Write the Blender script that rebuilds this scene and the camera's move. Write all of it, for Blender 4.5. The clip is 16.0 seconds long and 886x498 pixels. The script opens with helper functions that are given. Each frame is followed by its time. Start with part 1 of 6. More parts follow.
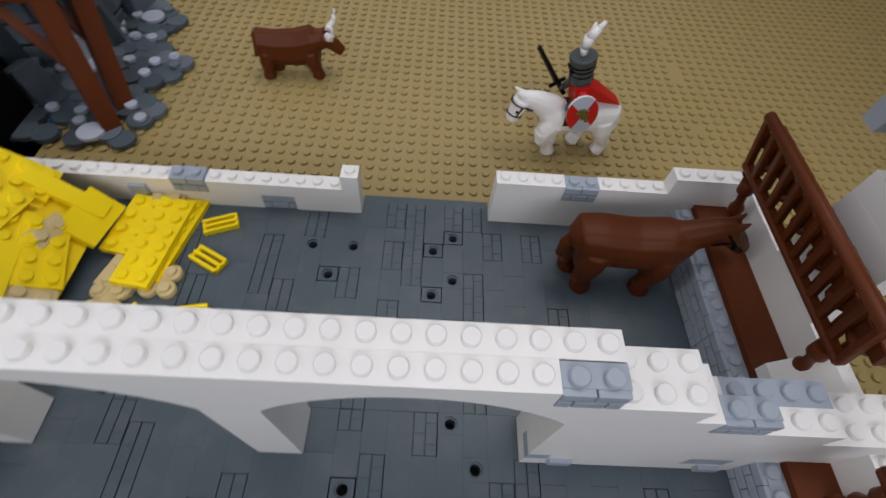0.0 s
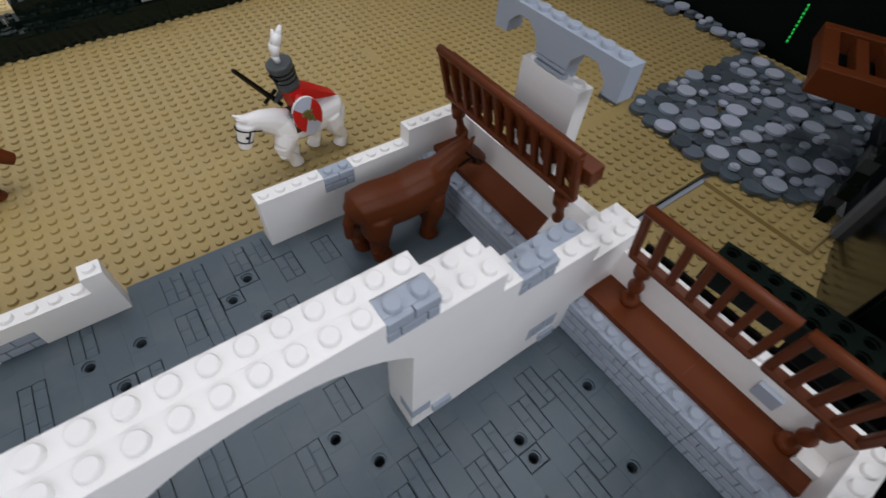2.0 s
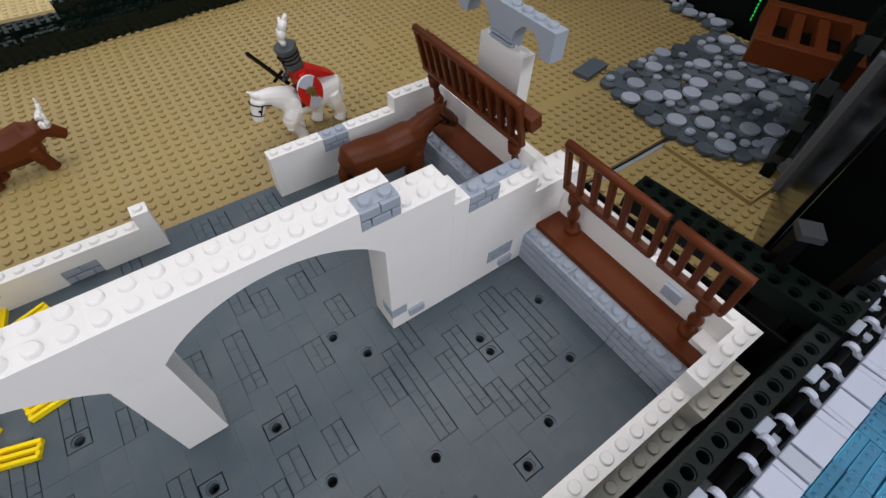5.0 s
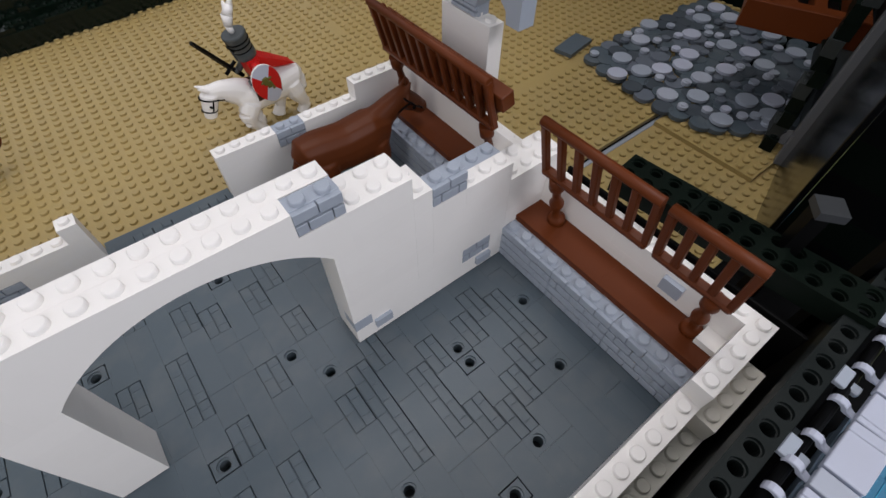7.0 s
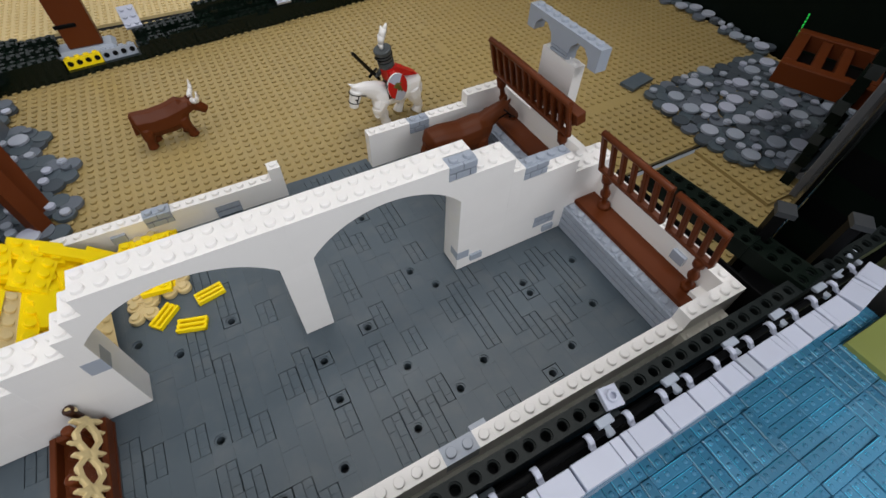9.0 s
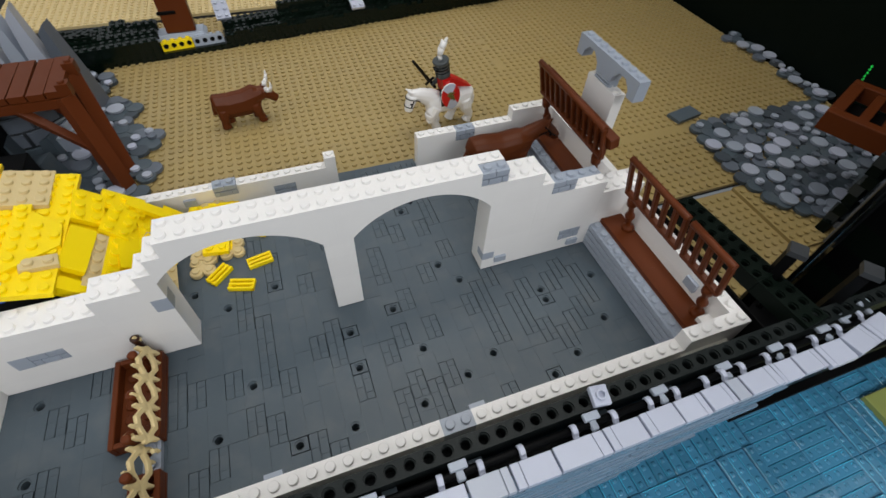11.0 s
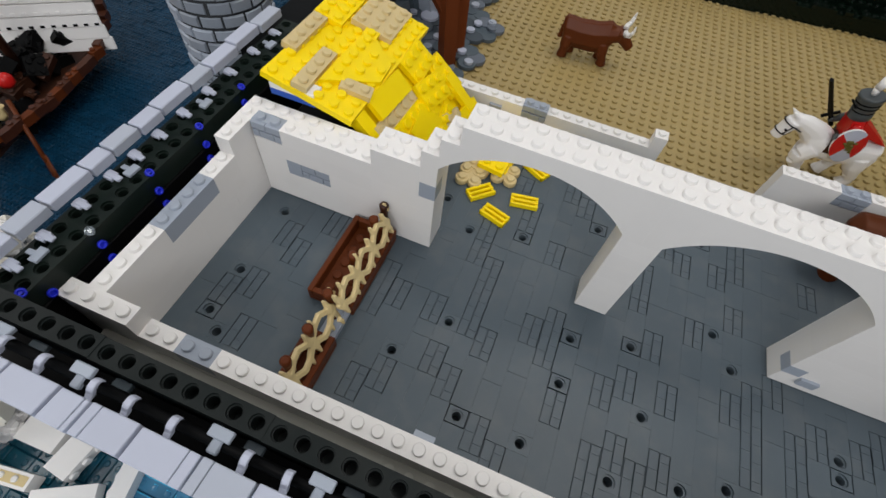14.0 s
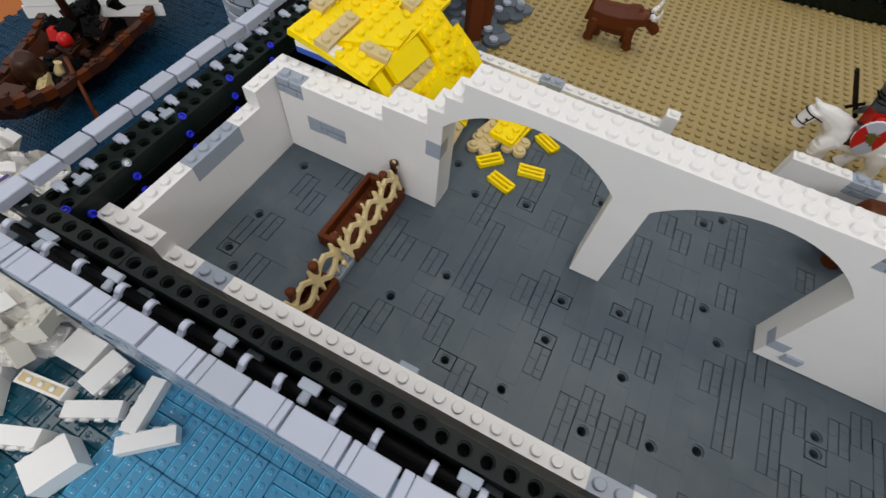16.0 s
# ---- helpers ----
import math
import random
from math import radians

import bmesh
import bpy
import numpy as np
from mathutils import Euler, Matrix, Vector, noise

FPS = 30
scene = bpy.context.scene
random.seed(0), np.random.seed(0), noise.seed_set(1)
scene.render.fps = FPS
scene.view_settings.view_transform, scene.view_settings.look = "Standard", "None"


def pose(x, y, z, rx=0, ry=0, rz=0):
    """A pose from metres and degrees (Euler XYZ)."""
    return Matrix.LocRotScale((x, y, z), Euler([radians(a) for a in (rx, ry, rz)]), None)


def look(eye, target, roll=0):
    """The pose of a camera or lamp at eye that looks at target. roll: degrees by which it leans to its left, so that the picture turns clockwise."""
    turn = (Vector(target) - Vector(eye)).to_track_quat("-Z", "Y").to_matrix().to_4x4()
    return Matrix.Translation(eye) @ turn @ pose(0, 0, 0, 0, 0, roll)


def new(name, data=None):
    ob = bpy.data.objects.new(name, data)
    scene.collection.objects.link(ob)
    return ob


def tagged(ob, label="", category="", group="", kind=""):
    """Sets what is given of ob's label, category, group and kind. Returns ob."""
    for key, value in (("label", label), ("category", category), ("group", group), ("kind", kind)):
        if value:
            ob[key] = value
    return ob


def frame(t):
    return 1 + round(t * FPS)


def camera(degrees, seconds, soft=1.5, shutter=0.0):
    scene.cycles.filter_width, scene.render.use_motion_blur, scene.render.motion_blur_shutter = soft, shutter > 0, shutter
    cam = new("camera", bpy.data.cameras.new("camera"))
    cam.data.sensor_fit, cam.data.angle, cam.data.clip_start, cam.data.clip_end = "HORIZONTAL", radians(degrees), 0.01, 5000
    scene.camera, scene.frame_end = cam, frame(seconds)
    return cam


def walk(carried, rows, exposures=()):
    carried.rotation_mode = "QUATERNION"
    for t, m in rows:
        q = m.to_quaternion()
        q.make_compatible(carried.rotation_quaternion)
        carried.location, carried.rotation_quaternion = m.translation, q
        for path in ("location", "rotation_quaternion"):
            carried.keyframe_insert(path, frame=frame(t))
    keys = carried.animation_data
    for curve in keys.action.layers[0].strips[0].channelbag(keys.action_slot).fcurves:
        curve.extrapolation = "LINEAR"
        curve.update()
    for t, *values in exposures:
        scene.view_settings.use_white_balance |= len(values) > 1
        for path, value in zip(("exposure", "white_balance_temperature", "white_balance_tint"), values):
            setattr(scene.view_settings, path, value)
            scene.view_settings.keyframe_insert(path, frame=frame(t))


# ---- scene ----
cam = camera(87.83, 16.0, soft=1.5, shutter=0.3)
PATH = [
    (0, (0.04036, 0.06943, 0.18584), (0.04856, 0.18024, 0.01955), 6.83),
    (0.5, (0.02521, 0.08258, 0.18528), (0.06289, 0.19623, 0.02508), 8.38),
    (1, (0.01683, 0.08446, 0.18467), (0.07816, 0.19298, 0.02827), 8.01),
    (1.5, (0.02649, 0.07567, 0.18200), (0.10303, 0.17629, 0.02703), 6.52),
    (2, (0.04746, 0.05199, 0.18128), (0.12842, 0.14837, 0.02585), 5.64),
    (2.5, (0.05687, 0.02486, 0.18210), (0.14097, 0.11888, 0.02689), 5.08),
    (3, (0.05416, 0.00405, 0.18179), (0.13608, 0.09901, 0.02599), 4.65),
    (3.5, (0.04905, -0.01278, 0.19379), (0.12819, 0.08502, 0.03831), 4.36),
    (4, (0.02342, -0.00923, 0.21020), (0.10076, 0.08958, 0.05447), 4.18),
    (6.5, (0.05260, 0.01086, 0.17851), (0.12824, 0.10648, 0.01998), 0.99),
    (7, (0.05358, 0.00848, 0.18054), (0.12909, 0.10429, 0.02205), 0.40),
    (7.5, (0.05150, 0.00521, 0.19396), (0.12592, 0.10336, 0.03639), -0.53),
    (8, (0.03737, -0.00095, 0.20255), (0.10918, 0.10043, 0.04582), -0.52),
    (8.5, (0.00573, -0.01802, 0.22305), (0.07229, 0.08828, 0.06727), 0.01),
    (9, (-0.01272, -0.04414, 0.23252), (0.05016, 0.06453, 0.07683), 1.91),
    (11.5, (-0.01819, -0.06594, 0.24806), (0.02092, 0.05606, 0.09448), 6.50),
    (12, (-0.02074, -0.05391, 0.24632), (0.00290, 0.06931, 0.09057), 11.01),
    (12.5, (-0.02296, -0.05544, 0.22089), (-0.01687, 0.06467, 0.06109), 12.00),
    (13, (-0.03604, -0.04035, 0.21011), (-0.04736, 0.07367, 0.04618), 11.12),
    (13.5, (-0.04913, -0.03365, 0.20181), (-0.06982, 0.07672, 0.03631), 9.88),
    (14, (-0.05512, -0.03072, 0.20429), (-0.08238, 0.07711, 0.03806), 9.08),
    (14.5, (-0.05842, -0.03206, 0.21108), (-0.09096, 0.07259, 0.04378), 8.40),
    (15, (-0.06579, -0.03668, 0.21300), (-0.10169, 0.06596, 0.04515), 8.07),
    (15.5, (-0.05571, -0.04208, 0.20198), (-0.09290, 0.05820, 0.03298), 7.66),
    (16, (-0.03394, -0.04538, 0.20689), (-0.07106, 0.05484, 0.03784), 7.93),
]
walk(cam, [(t, look(eye, target, roll)) for t, eye, target, roll in PATH], exposures=[(0.0, -0.36, 6330, 14), (1.0, -0.22, 6300, 14), (2.5, -0.19, 6180, 13.5), (4.0, -0.05, 6280, 13), (6.5, -0.1, 6430, 15.5), (8.0, -0.11, 6450, 15.5), (9.0, -0.1, 6480, 12), (11.5, -0.13, 6480, 10), (13.0, -0.18, 6560, 11), (16.0, -0.22, 6560, 11)])

# ---- world and lamps ----
world = bpy.data.worlds.new("hall")
scene.world = world
world.use_nodes = True
bg = world.node_tree.nodes["Background"]
bg.inputs["Color"].default_value = (0.90, 0.95, 1.0, 1)
bg.inputs["Strength"].default_value = 0.52


def area_lamp(name, eye, target, size, watts, colour):
    lamp = bpy.data.lights.new(name, "AREA")
    lamp.shape, lamp.size, lamp.size_y = "RECTANGLE", size[0], size[1]
    lamp.energy, lamp.color = watts, colour
    ob = new(name, lamp)
    ob.matrix_world = look(eye, target)
    return ob


# unseen lamps for general light; west and east ones added to lift inner walls
area_lamp("unseen_lamp", (0.5, 0.7, 2.2), (0.0, 0.1, 0.0), (1.6, 0.5), 18, (1.0, 0.97, 0.93))
area_lamp("unseen_lamp", (0.4, -1.9, 1.6), (0.0, 0.1, 0.0), (1.8, 0.6), 26, (0.95, 0.97, 1.0))
area_lamp("unseen_lamp", (-2.2, -0.3, 1.7), (0.0, 0.1, 0.0), (0.6, 1.8), 12, (1.0, 0.97, 0.93))
area_lamp("unseen_lamp", (2.0, 0.1, 1.5), (0.0, 0.1, 0.0), (0.6, 1.8), 13, (1.0, 0.97, 0.93))

# ---- materials ----
U = 0.008  # one stud in metres


def plastic(name, colour, rough=0.3, vary=0.05, dust=0.08, grain=0.02, coat=0.0, spec=0.32):
    """Moulded plastic with a slight tone change from piece to piece, dust and fine scratches."""
    m = bpy.data.materials.new(name)
    m.use_nodes = True
    nt = m.node_tree
    b = nt.nodes["Principled BSDF"]
    info = nt.nodes.new("ShaderNodeObjectInfo")
    isl = nt.nodes.new("ShaderNodeNewGeometry")
    n1 = nt.nodes.new("ShaderNodeTexNoise")
    n1.inputs["Scale"].default_value, n1.inputs["Detail"].default_value = 60, 6
    n2 = nt.nodes.new("ShaderNodeTexNoise")
    n2.inputs["Scale"].default_value, n2.inputs["Detail"].default_value = 900, 3
    geo = nt.nodes.new("ShaderNodeNewGeometry")
    for n in (n1, n2):
        nt.links.new(geo.outputs["Position"], n.inputs["Vector"])
    add = nt.nodes.new("ShaderNodeMath")
    add.operation = "ADD"
    nt.links.new(info.outputs["Random"], add.inputs[0])
    nt.links.new(isl.outputs["Random Per Island"], add.inputs[1])
    val = nt.nodes.new("ShaderNodeMapRange")
    val.inputs["From Max"].default_value = 2.0
    val.inputs["To Min"].default_value, val.inputs["To Max"].default_value = 1 - vary, 1 + vary
    nt.links.new(add.outputs[0], val.inputs["Value"])
    hsv = nt.nodes.new("ShaderNodeHueSaturation")
    hsv.inputs["Color"].default_value = (*colour, 1)
    nt.links.new(val.outputs[0], hsv.inputs["Value"])
    ramp = nt.nodes.new("ShaderNodeMapRange")
    ramp.inputs["From Min"].default_value, ramp.inputs["From Max"].default_value = 0.48, 0.78
    ramp.inputs["To Max"].default_value = dust
    nt.links.new(n1.outputs["Fac"], ramp.inputs["Value"])
    mix = nt.nodes.new("ShaderNodeMix")
    mix.data_type = "RGBA"
    mix.inputs["B"].default_value = (0.34, 0.32, 0.29, 1)
    nt.links.new(ramp.outputs[0], mix.inputs["Factor"])
    nt.links.new(hsv.outputs[0], mix.inputs["A"])
    nt.links.new(mix.outputs["Result"], b.inputs["Base Color"])
    rr = nt.nodes.new("ShaderNodeMapRange")
    rr.inputs["To Min"].default_value, rr.inputs["To Max"].default_value = rough - 0.06, rough + 0.14
    nt.links.new(n1.outputs["Fac"], rr.inputs["Value"])
    nt.links.new(rr.outputs[0], b.inputs["Roughness"])
    bump = nt.nodes.new("ShaderNodeBump")
    bump.inputs["Strength"].default_value, bump.inputs["Distance"].default_value = grain, 0.0004
    nt.links.new(n2.outputs["Fac"], bump.inputs["Height"])
    nt.links.new(bump.outputs[0], b.inputs["Normal"])
    b.inputs["IOR"].default_value = 1.52
    b.inputs["Coat Weight"].default_value = coat
    b.inputs["Specular IOR Level"].default_value = spec
    return m


def clear_plastic(name, colour, rough=0.06, weight=0.85, vary=0.0):
    m = bpy.data.materials.new(name)
    m.use_nodes = True
    nt = m.node_tree
    b = nt.nodes["Principled BSDF"]
    info = nt.nodes.new("ShaderNodeObjectInfo")
    val = nt.nodes.new("ShaderNodeMapRange")
    val.inputs["To Min"].default_value, val.inputs["To Max"].default_value = 1 - vary, 1 + vary
    nt.links.new(info.outputs["Random"], val.inputs["Value"])
    hsv = nt.nodes.new("ShaderNodeHueSaturation")
    hsv.inputs["Color"].default_value = (*colour, 1)
    nt.links.new(val.outputs[0], hsv.inputs["Value"])
    nt.links.new(hsv.outputs[0], b.inputs["Base Color"])
    b.inputs["Roughness"].default_value = rough
    b.inputs["IOR"].default_value = 1.5
    b.inputs["Transmission Weight"].default_value = weight
    geo = nt.nodes.new("ShaderNodeNewGeometry")
    n = nt.nodes.new("ShaderNodeTexNoise")
    n.inputs["Scale"].default_value = 300
    nt.links.new(geo.outputs["Position"], n.inputs["Vector"])
    bump = nt.nodes.new("ShaderNodeBump")
    bump.inputs["Strength"].default_value, bump.inputs["Distance"].default_value = 0.15, 0.0005
    nt.links.new(n.outputs["Fac"], bump.inputs["Height"])
    nt.links.new(bump.outputs[0], b.inputs["Normal"])
    return m


def lamp_bead(name, colour, strength):
    m = bpy.data.materials.new(name)
    m.use_nodes = True
    b = m.node_tree.nodes["Principled BSDF"]
    b.inputs["Base Color"].default_value = (*colour, 1)
    b.inputs["Emission Color"].default_value = (*colour, 1)
    b.inputs["Emission Strength"].default_value = strength
    return m


WHITE = plastic("white_plastic", (0.87, 0.845, 0.815), 0.32, 0.02, 0.03)
OLD_WHITE = plastic("aged_white_plastic", (0.70, 0.67, 0.59), 0.34, 0.05, 0.1)
LEDGE = plastic("grey_beige_plastic", (0.46, 0.455, 0.40), 0.36, 0.05, 0.1)
GREY = plastic("light_grey_plastic", (0.36, 0.40, 0.465), 0.3, 0.05, 0.06)
PALE = plastic("pale_grey_plastic", (0.485, 0.512, 0.61), 0.3, 0.05, 0.06)
DARK = plastic("dark_grey_plastic", (0.079, 0.103, 0.121), 0.39, 0.06, 0.12, 0.06)
# near-black that puts the shade of joints and holes into the colour
RECESS_SHADE = plastic("recess_shade_plastic", (0.018, 0.021, 0.025), 0.6, 0.05, 0.0)
BLACK = plastic("black_plastic", (0.0022, 0.0023, 0.0025), 0.45, 0.1, 0.002, spec=0.1)
BROWN = plastic("reddish_brown_plastic", (0.112, 0.026, 0.006), 0.38, 0.08, 0.006, spec=0.17)
DARKBROWN = plastic("dark_brown_plastic", (0.045, 0.016, 0.008), 0.34, 0.08, 0.01)
TAN = plastic("tan_plastic", (0.66, 0.52, 0.26), 0.33, 0.05, 0.05)
SAND = plastic("dark_tan_plastic", (0.395, 0.292, 0.114), 0.34, 0.04, 0.08, spec=0.4)
YELLOW = plastic("yellow_plastic", (1.0, 0.74, 0.0), 0.36, 0.03, 0.004, spec=0.25)
RED = plastic("red_plastic", (0.55, 0.012, 0.010), 0.3, 0.05, 0.02)
BLUE = plastic("blue_plastic", (0.012, 0.08, 0.45), 0.3, 0.05, 0.02)
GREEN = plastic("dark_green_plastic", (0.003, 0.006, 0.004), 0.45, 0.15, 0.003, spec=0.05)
OLIVE = plastic("olive_green_plastic", (0.32, 0.36, 0.10), 0.35, 0.04, 0.05)
SEABLUE = plastic("dark_azure_plastic", (0.005, 0.043, 0.09), 0.24, 0.35, 0.0, 0.3, spec=0.18)
SEABED = plastic("dark_blue_plastic", (0.016, 0.12, 0.235), 0.3, 0.1, 0.05)
TABLE = plastic("orange_table_cloth", (0.42, 0.12, 0.02), 0.6, 0.1, 0.05)
TURQUOISE = clear_plastic("clear_light_blue_plastic", (0.085, 0.32, 0.52), rough=0.05, weight=0.25, vary=0.14)
# brighter cyan that paints refracted glints onto the water tiles
GLINT = clear_plastic("cyan_glint_plastic", (0.07, 0.52, 0.76), rough=0.05, weight=0.2, vary=0.5)
CLEAR = clear_plastic("clear_plastic", (0.78, 0.86, 0.92))
FILM = clear_plastic("plastic_bag_film", (0.9, 0.9, 0.92), 0.2)
LED = lamp_bead("blue_lamp_bead", (0.005, 0.015, 0.5), 0.12)
LEDG = lamp_bead("green_lamp_bead", (0.02, 0.8, 0.1), 0.3)

# ---- helpers: everything is given in studs, z = 0 on the stable floor ----
rnd = random.Random(7)


def P(x, y, z):
    return Vector(((x - 20) * U, y * U, z * U))


def mesh_of(bm, name, *mats, smooth=False):
    me = bpy.data.meshes.new(name)
    bm.normal_update()
    if smooth:
        for f in bm.faces:
            f.smooth = True
    bm.to_mesh(me)
    bm.free()
    for m in mats:
        me.materials.append(m)
    return me


def thing(name, at, label, category="", group="", kind="", rot=0.0, tilt=(0, 0)):
    ob = new(name)
    ob.matrix_world = Matrix.Translation(P(*at)) @ pose(0, 0, 0, tilt[0], tilt[1], rot)
    ob.empty_display_size = 0.01
    return tagged(ob, label, category, group, kind)


def part(name, me, parent=None, at=(0, 0, 0), label="", rot=(0, 0, 0), kind=""):
    """A mesh under a thing; at: studs from the parent's own place."""
    ob = new(name, me)
    ob.parent = parent
    ob.matrix_basis = Matrix.Translation(Vector(at) * U) @ pose(0, 0, 0, *rot)
    return tagged(ob, label, kind=kind)


def solo(name, me, at, label, category="", group="", kind="", rot=(0, 0, 0)):
    ob = new(name, me)
    ob.matrix_world = Matrix.Translation(P(*at)) @ pose(0, 0, 0, *rot)
    return tagged(ob, label, category, group, kind)


def box(bm, x0, y0, z0, x1, y1, z1, bevel=0.03, mat=0):
    vs = [bm.verts.new((x * U, y * U, z * U)) for z in (z0, z1) for y in (y0, y1) for x in (x0, x1)]
    idx = ((0, 2, 3, 1), (4, 5, 7, 6), (0, 1, 5, 4), (2, 6, 7, 3), (0, 4, 6, 2), (1, 3, 7, 5))
    fs = [bm.faces.new([vs[i] for i in q]) for q in idx]
    for f in fs:
        f.material_index = mat
    if bevel:
        r = bmesh.ops.bevel(bm, geom=list({e for f in fs for e in f.edges}), offset=bevel * U, segments=1, affect="EDGES", clamp_overlap=True)
        for f in r["faces"]:
            f.material_index = mat


def ring(bm, cx, cy, z, r, n, ry=None, turn=0.0):
    ry = r if ry is None else ry
    return [bm.verts.new(((cx + r * math.cos(turn + i * math.tau / n)) * U, (cy + ry * math.sin(turn + i * math.tau / n)) * U, z * U)) for i in range(n)]


def bridge(bm, a, b, mat=0, smooth=False):
    n = len(a)
    for i in range(n):
        f = bm.faces.new((a[i], a[(i + 1) % n], b[(i + 1) % n], b[i]))
        f.material_index, f.smooth = mat, smooth


def stud(bm, cx, cy, z, n=14, r=0.3, h=0.21, mat=0, hollow=False):
    a, b, c = ring(bm, cx, cy, z - 0.02, r, n), ring(bm, cx, cy, z + h - 0.035, r, n), ring(bm, cx, cy, z + h, r - 0.035, n)
    bridge(bm, a, b, mat, True)
    bridge(bm, b, c, mat)
    if hollow:
        d, e = ring(bm, cx, cy, z + h, r * 0.62, n), ring(bm, cx, cy, z - 0.15, r * 0.62, n)
        bridge(bm, c, d, mat)
        bridge(bm, d, e, mat)
        bm.faces.new(e).material_index = mat
    else:
        bm.faces.new(c).material_index = mat


def lathe(bm, cx, cy, profile, n=16, mat=0, smooth=True):
    """profile: (radius, z) from the bottom up, closed at both ends."""
    rings = [ring(bm, cx, cy, z, max(r, 0.001), n) for r, z in profile]
    bm.faces.new(rings[0][::-1]).material_index = mat
    for a, b in zip(rings, rings[1:]):
        bridge(bm, a, b, mat, smooth)
    bm.faces.new(rings[-1]).material_index = mat


def tube(bm, p, q, r0, r1=None, n=10, mat=0, flat=1.0):
    """A tapered rod from p to q."""
    r1 = r0 if r1 is None else r1
    p, q = Vector(p), Vector(q)
    w = (q - p).normalized()
    side = w.orthogonal().normalized()
    if abs(w.x) < 0.9:
        side = w.cross(Vector((1, 0, 0))).normalized()
    up = w.cross(side)
    rs = []
    for c, r in ((p, r0), (q, r1)):
        rs.append([bm.verts.new((c + side * r * math.cos(i * math.tau / n) + up * r * flat * math.sin(i * math.tau / n)) * U) for i in range(n)])
    bridge(bm, rs[0], rs[1], mat, n > 4)
    bm.faces.new(rs[0][::-1]).material_index = mat
    bm.faces.new(rs[1]).material_index = mat


def loft(bm, rows, n=12, mat=0, square=0.0):
    """rows: (centre, half width across y, half height, tilt of the section in degrees about y); sections stand across x."""
    rs = []
    for (x, y, z), w, h, tilt in rows:
        c, s = math.cos(radians(tilt)), math.sin(radians(tilt))
        row = []
        for i in range(n):
            a = (i + 0.5) * math.tau / n
            ca, sa = math.cos(a), math.sin(a)
            k = 1 / max(abs(ca), abs(sa)) * square + (1 - square)
            dy, dz = w * ca * k, h * sa * k
            row.append(bm.verts.new(((x + dz * s) * U, (y + dy) * U, (z + dz * c) * U)))
        rs.append(row)
    for a, b in zip(rs, rs[1:]):
        bridge(bm, a, b, mat, True)
    bm.faces.new(rs[0][::-1]).material_index = mat
    bm.faces.new(rs[-1]).material_index = mat


def prism(bm, outline, y0, y1, mat=0):
    """An outline of (x, z) drawn out from y0 to y1."""
    a = [bm.verts.new((x * U, y0 * U, z * U)) for x, z in outline]
    b = [bm.verts.new((x * U, y1 * U, z * U)) for x, z in outline]
    bm.faces.new(a).material_index = mat
    bm.faces.new(b[::-1]).material_index = mat
    bridge(bm, b, a, mat)


BRICKS = {}


def brick_mesh(w, d, h, mat, studs=True, hollow=False, seam=0.0008):
    key = (w, d, h, mat.name, studs, hollow)
    if key not in BRICKS:
        bm = bmesh.new()
        box(bm, seam, seam, 0, w - seam, d - seam, h - 0.0005, 0.003)
        if studs:
            for i in range(round(w)):
                for j in range(round(d)):
                    stud(bm, i + 0.5, j + 0.5, h, hollow=hollow)
        BRICKS[key] = mesh_of(bm, "brick", mat)
    return BRICKS[key]


MASON = {}


def masonry_mesh(w, d, h, mat, studs=True, faces="-y"):
    """A brick whose long faces carry two courses of small stones, the joints cut in; faces names the carved side."""
    key = (w, d, h, mat.name, studs, faces)
    if key not in MASON:
        bm = bmesh.new()
        along = "y" in faces
        n = round(w if along else d)
        g = 0.12
        if along:
            lo, hi = (0.22 if "-" in faces else 0.008), (0.22 if "+" in faces else 0.008)
            box(bm, 0.008, lo, 0, w - 0.008, d - hi, h - 0.004, 0.02)
        else:
            lo, hi = (0.22 if "-" in faces else 0.008), (0.22 if "+" in faces else 0.008)
            box(bm, lo, 0.008, 0, w - hi, d - 0.008, h - 0.004, 0.02)
        for course in (0, 1):
            z0, z1 = course * h / 2 + g * 0.5, (course + 1) * h / 2 - g * 0.5
            cuts = [0.0] + ([i + 0.5 for i in range(n)] if course == 0 else [float(i) for i in range(1, n)]) + [float(n)]
            for a, b in zip(cuts, cuts[1:]):
                a, b = (a + g * 0.19, b - g * 0.19) if along else (a + 0.014, b - 0.014)
                for sgn in faces:
                    if sgn == "-":
                        box(bm, *((a, 0, z0, b, 0.24, z1) if along else (0, a, z0, 0.24, b, z1)), bevel=0.02)
                    if sgn == "+":
                        box(bm, *((a, d - 0.24, z0, b, d, z1) if along else (w - 0.24, a, z0, w, b, z1)), bevel=0.02)
        if studs:
            for i in range(round(w)):
                for j in range(round(d)):
                    stud(bm, i + 0.5, j + 0.5, h)
        MASON[key] = mesh_of(bm, "masonry_brick", mat)
    return MASON[key]


def lay(parent, x, y, z, w, d, h=1.2, mat=None, studs=True, name="brick", hollow=False):
    """One brick of the setting, in world studs (the parent stands at the origin)."""
    return part(name, brick_mesh(w, d, h, mat or WHITE, studs, hollow), parent, (x, y, z))


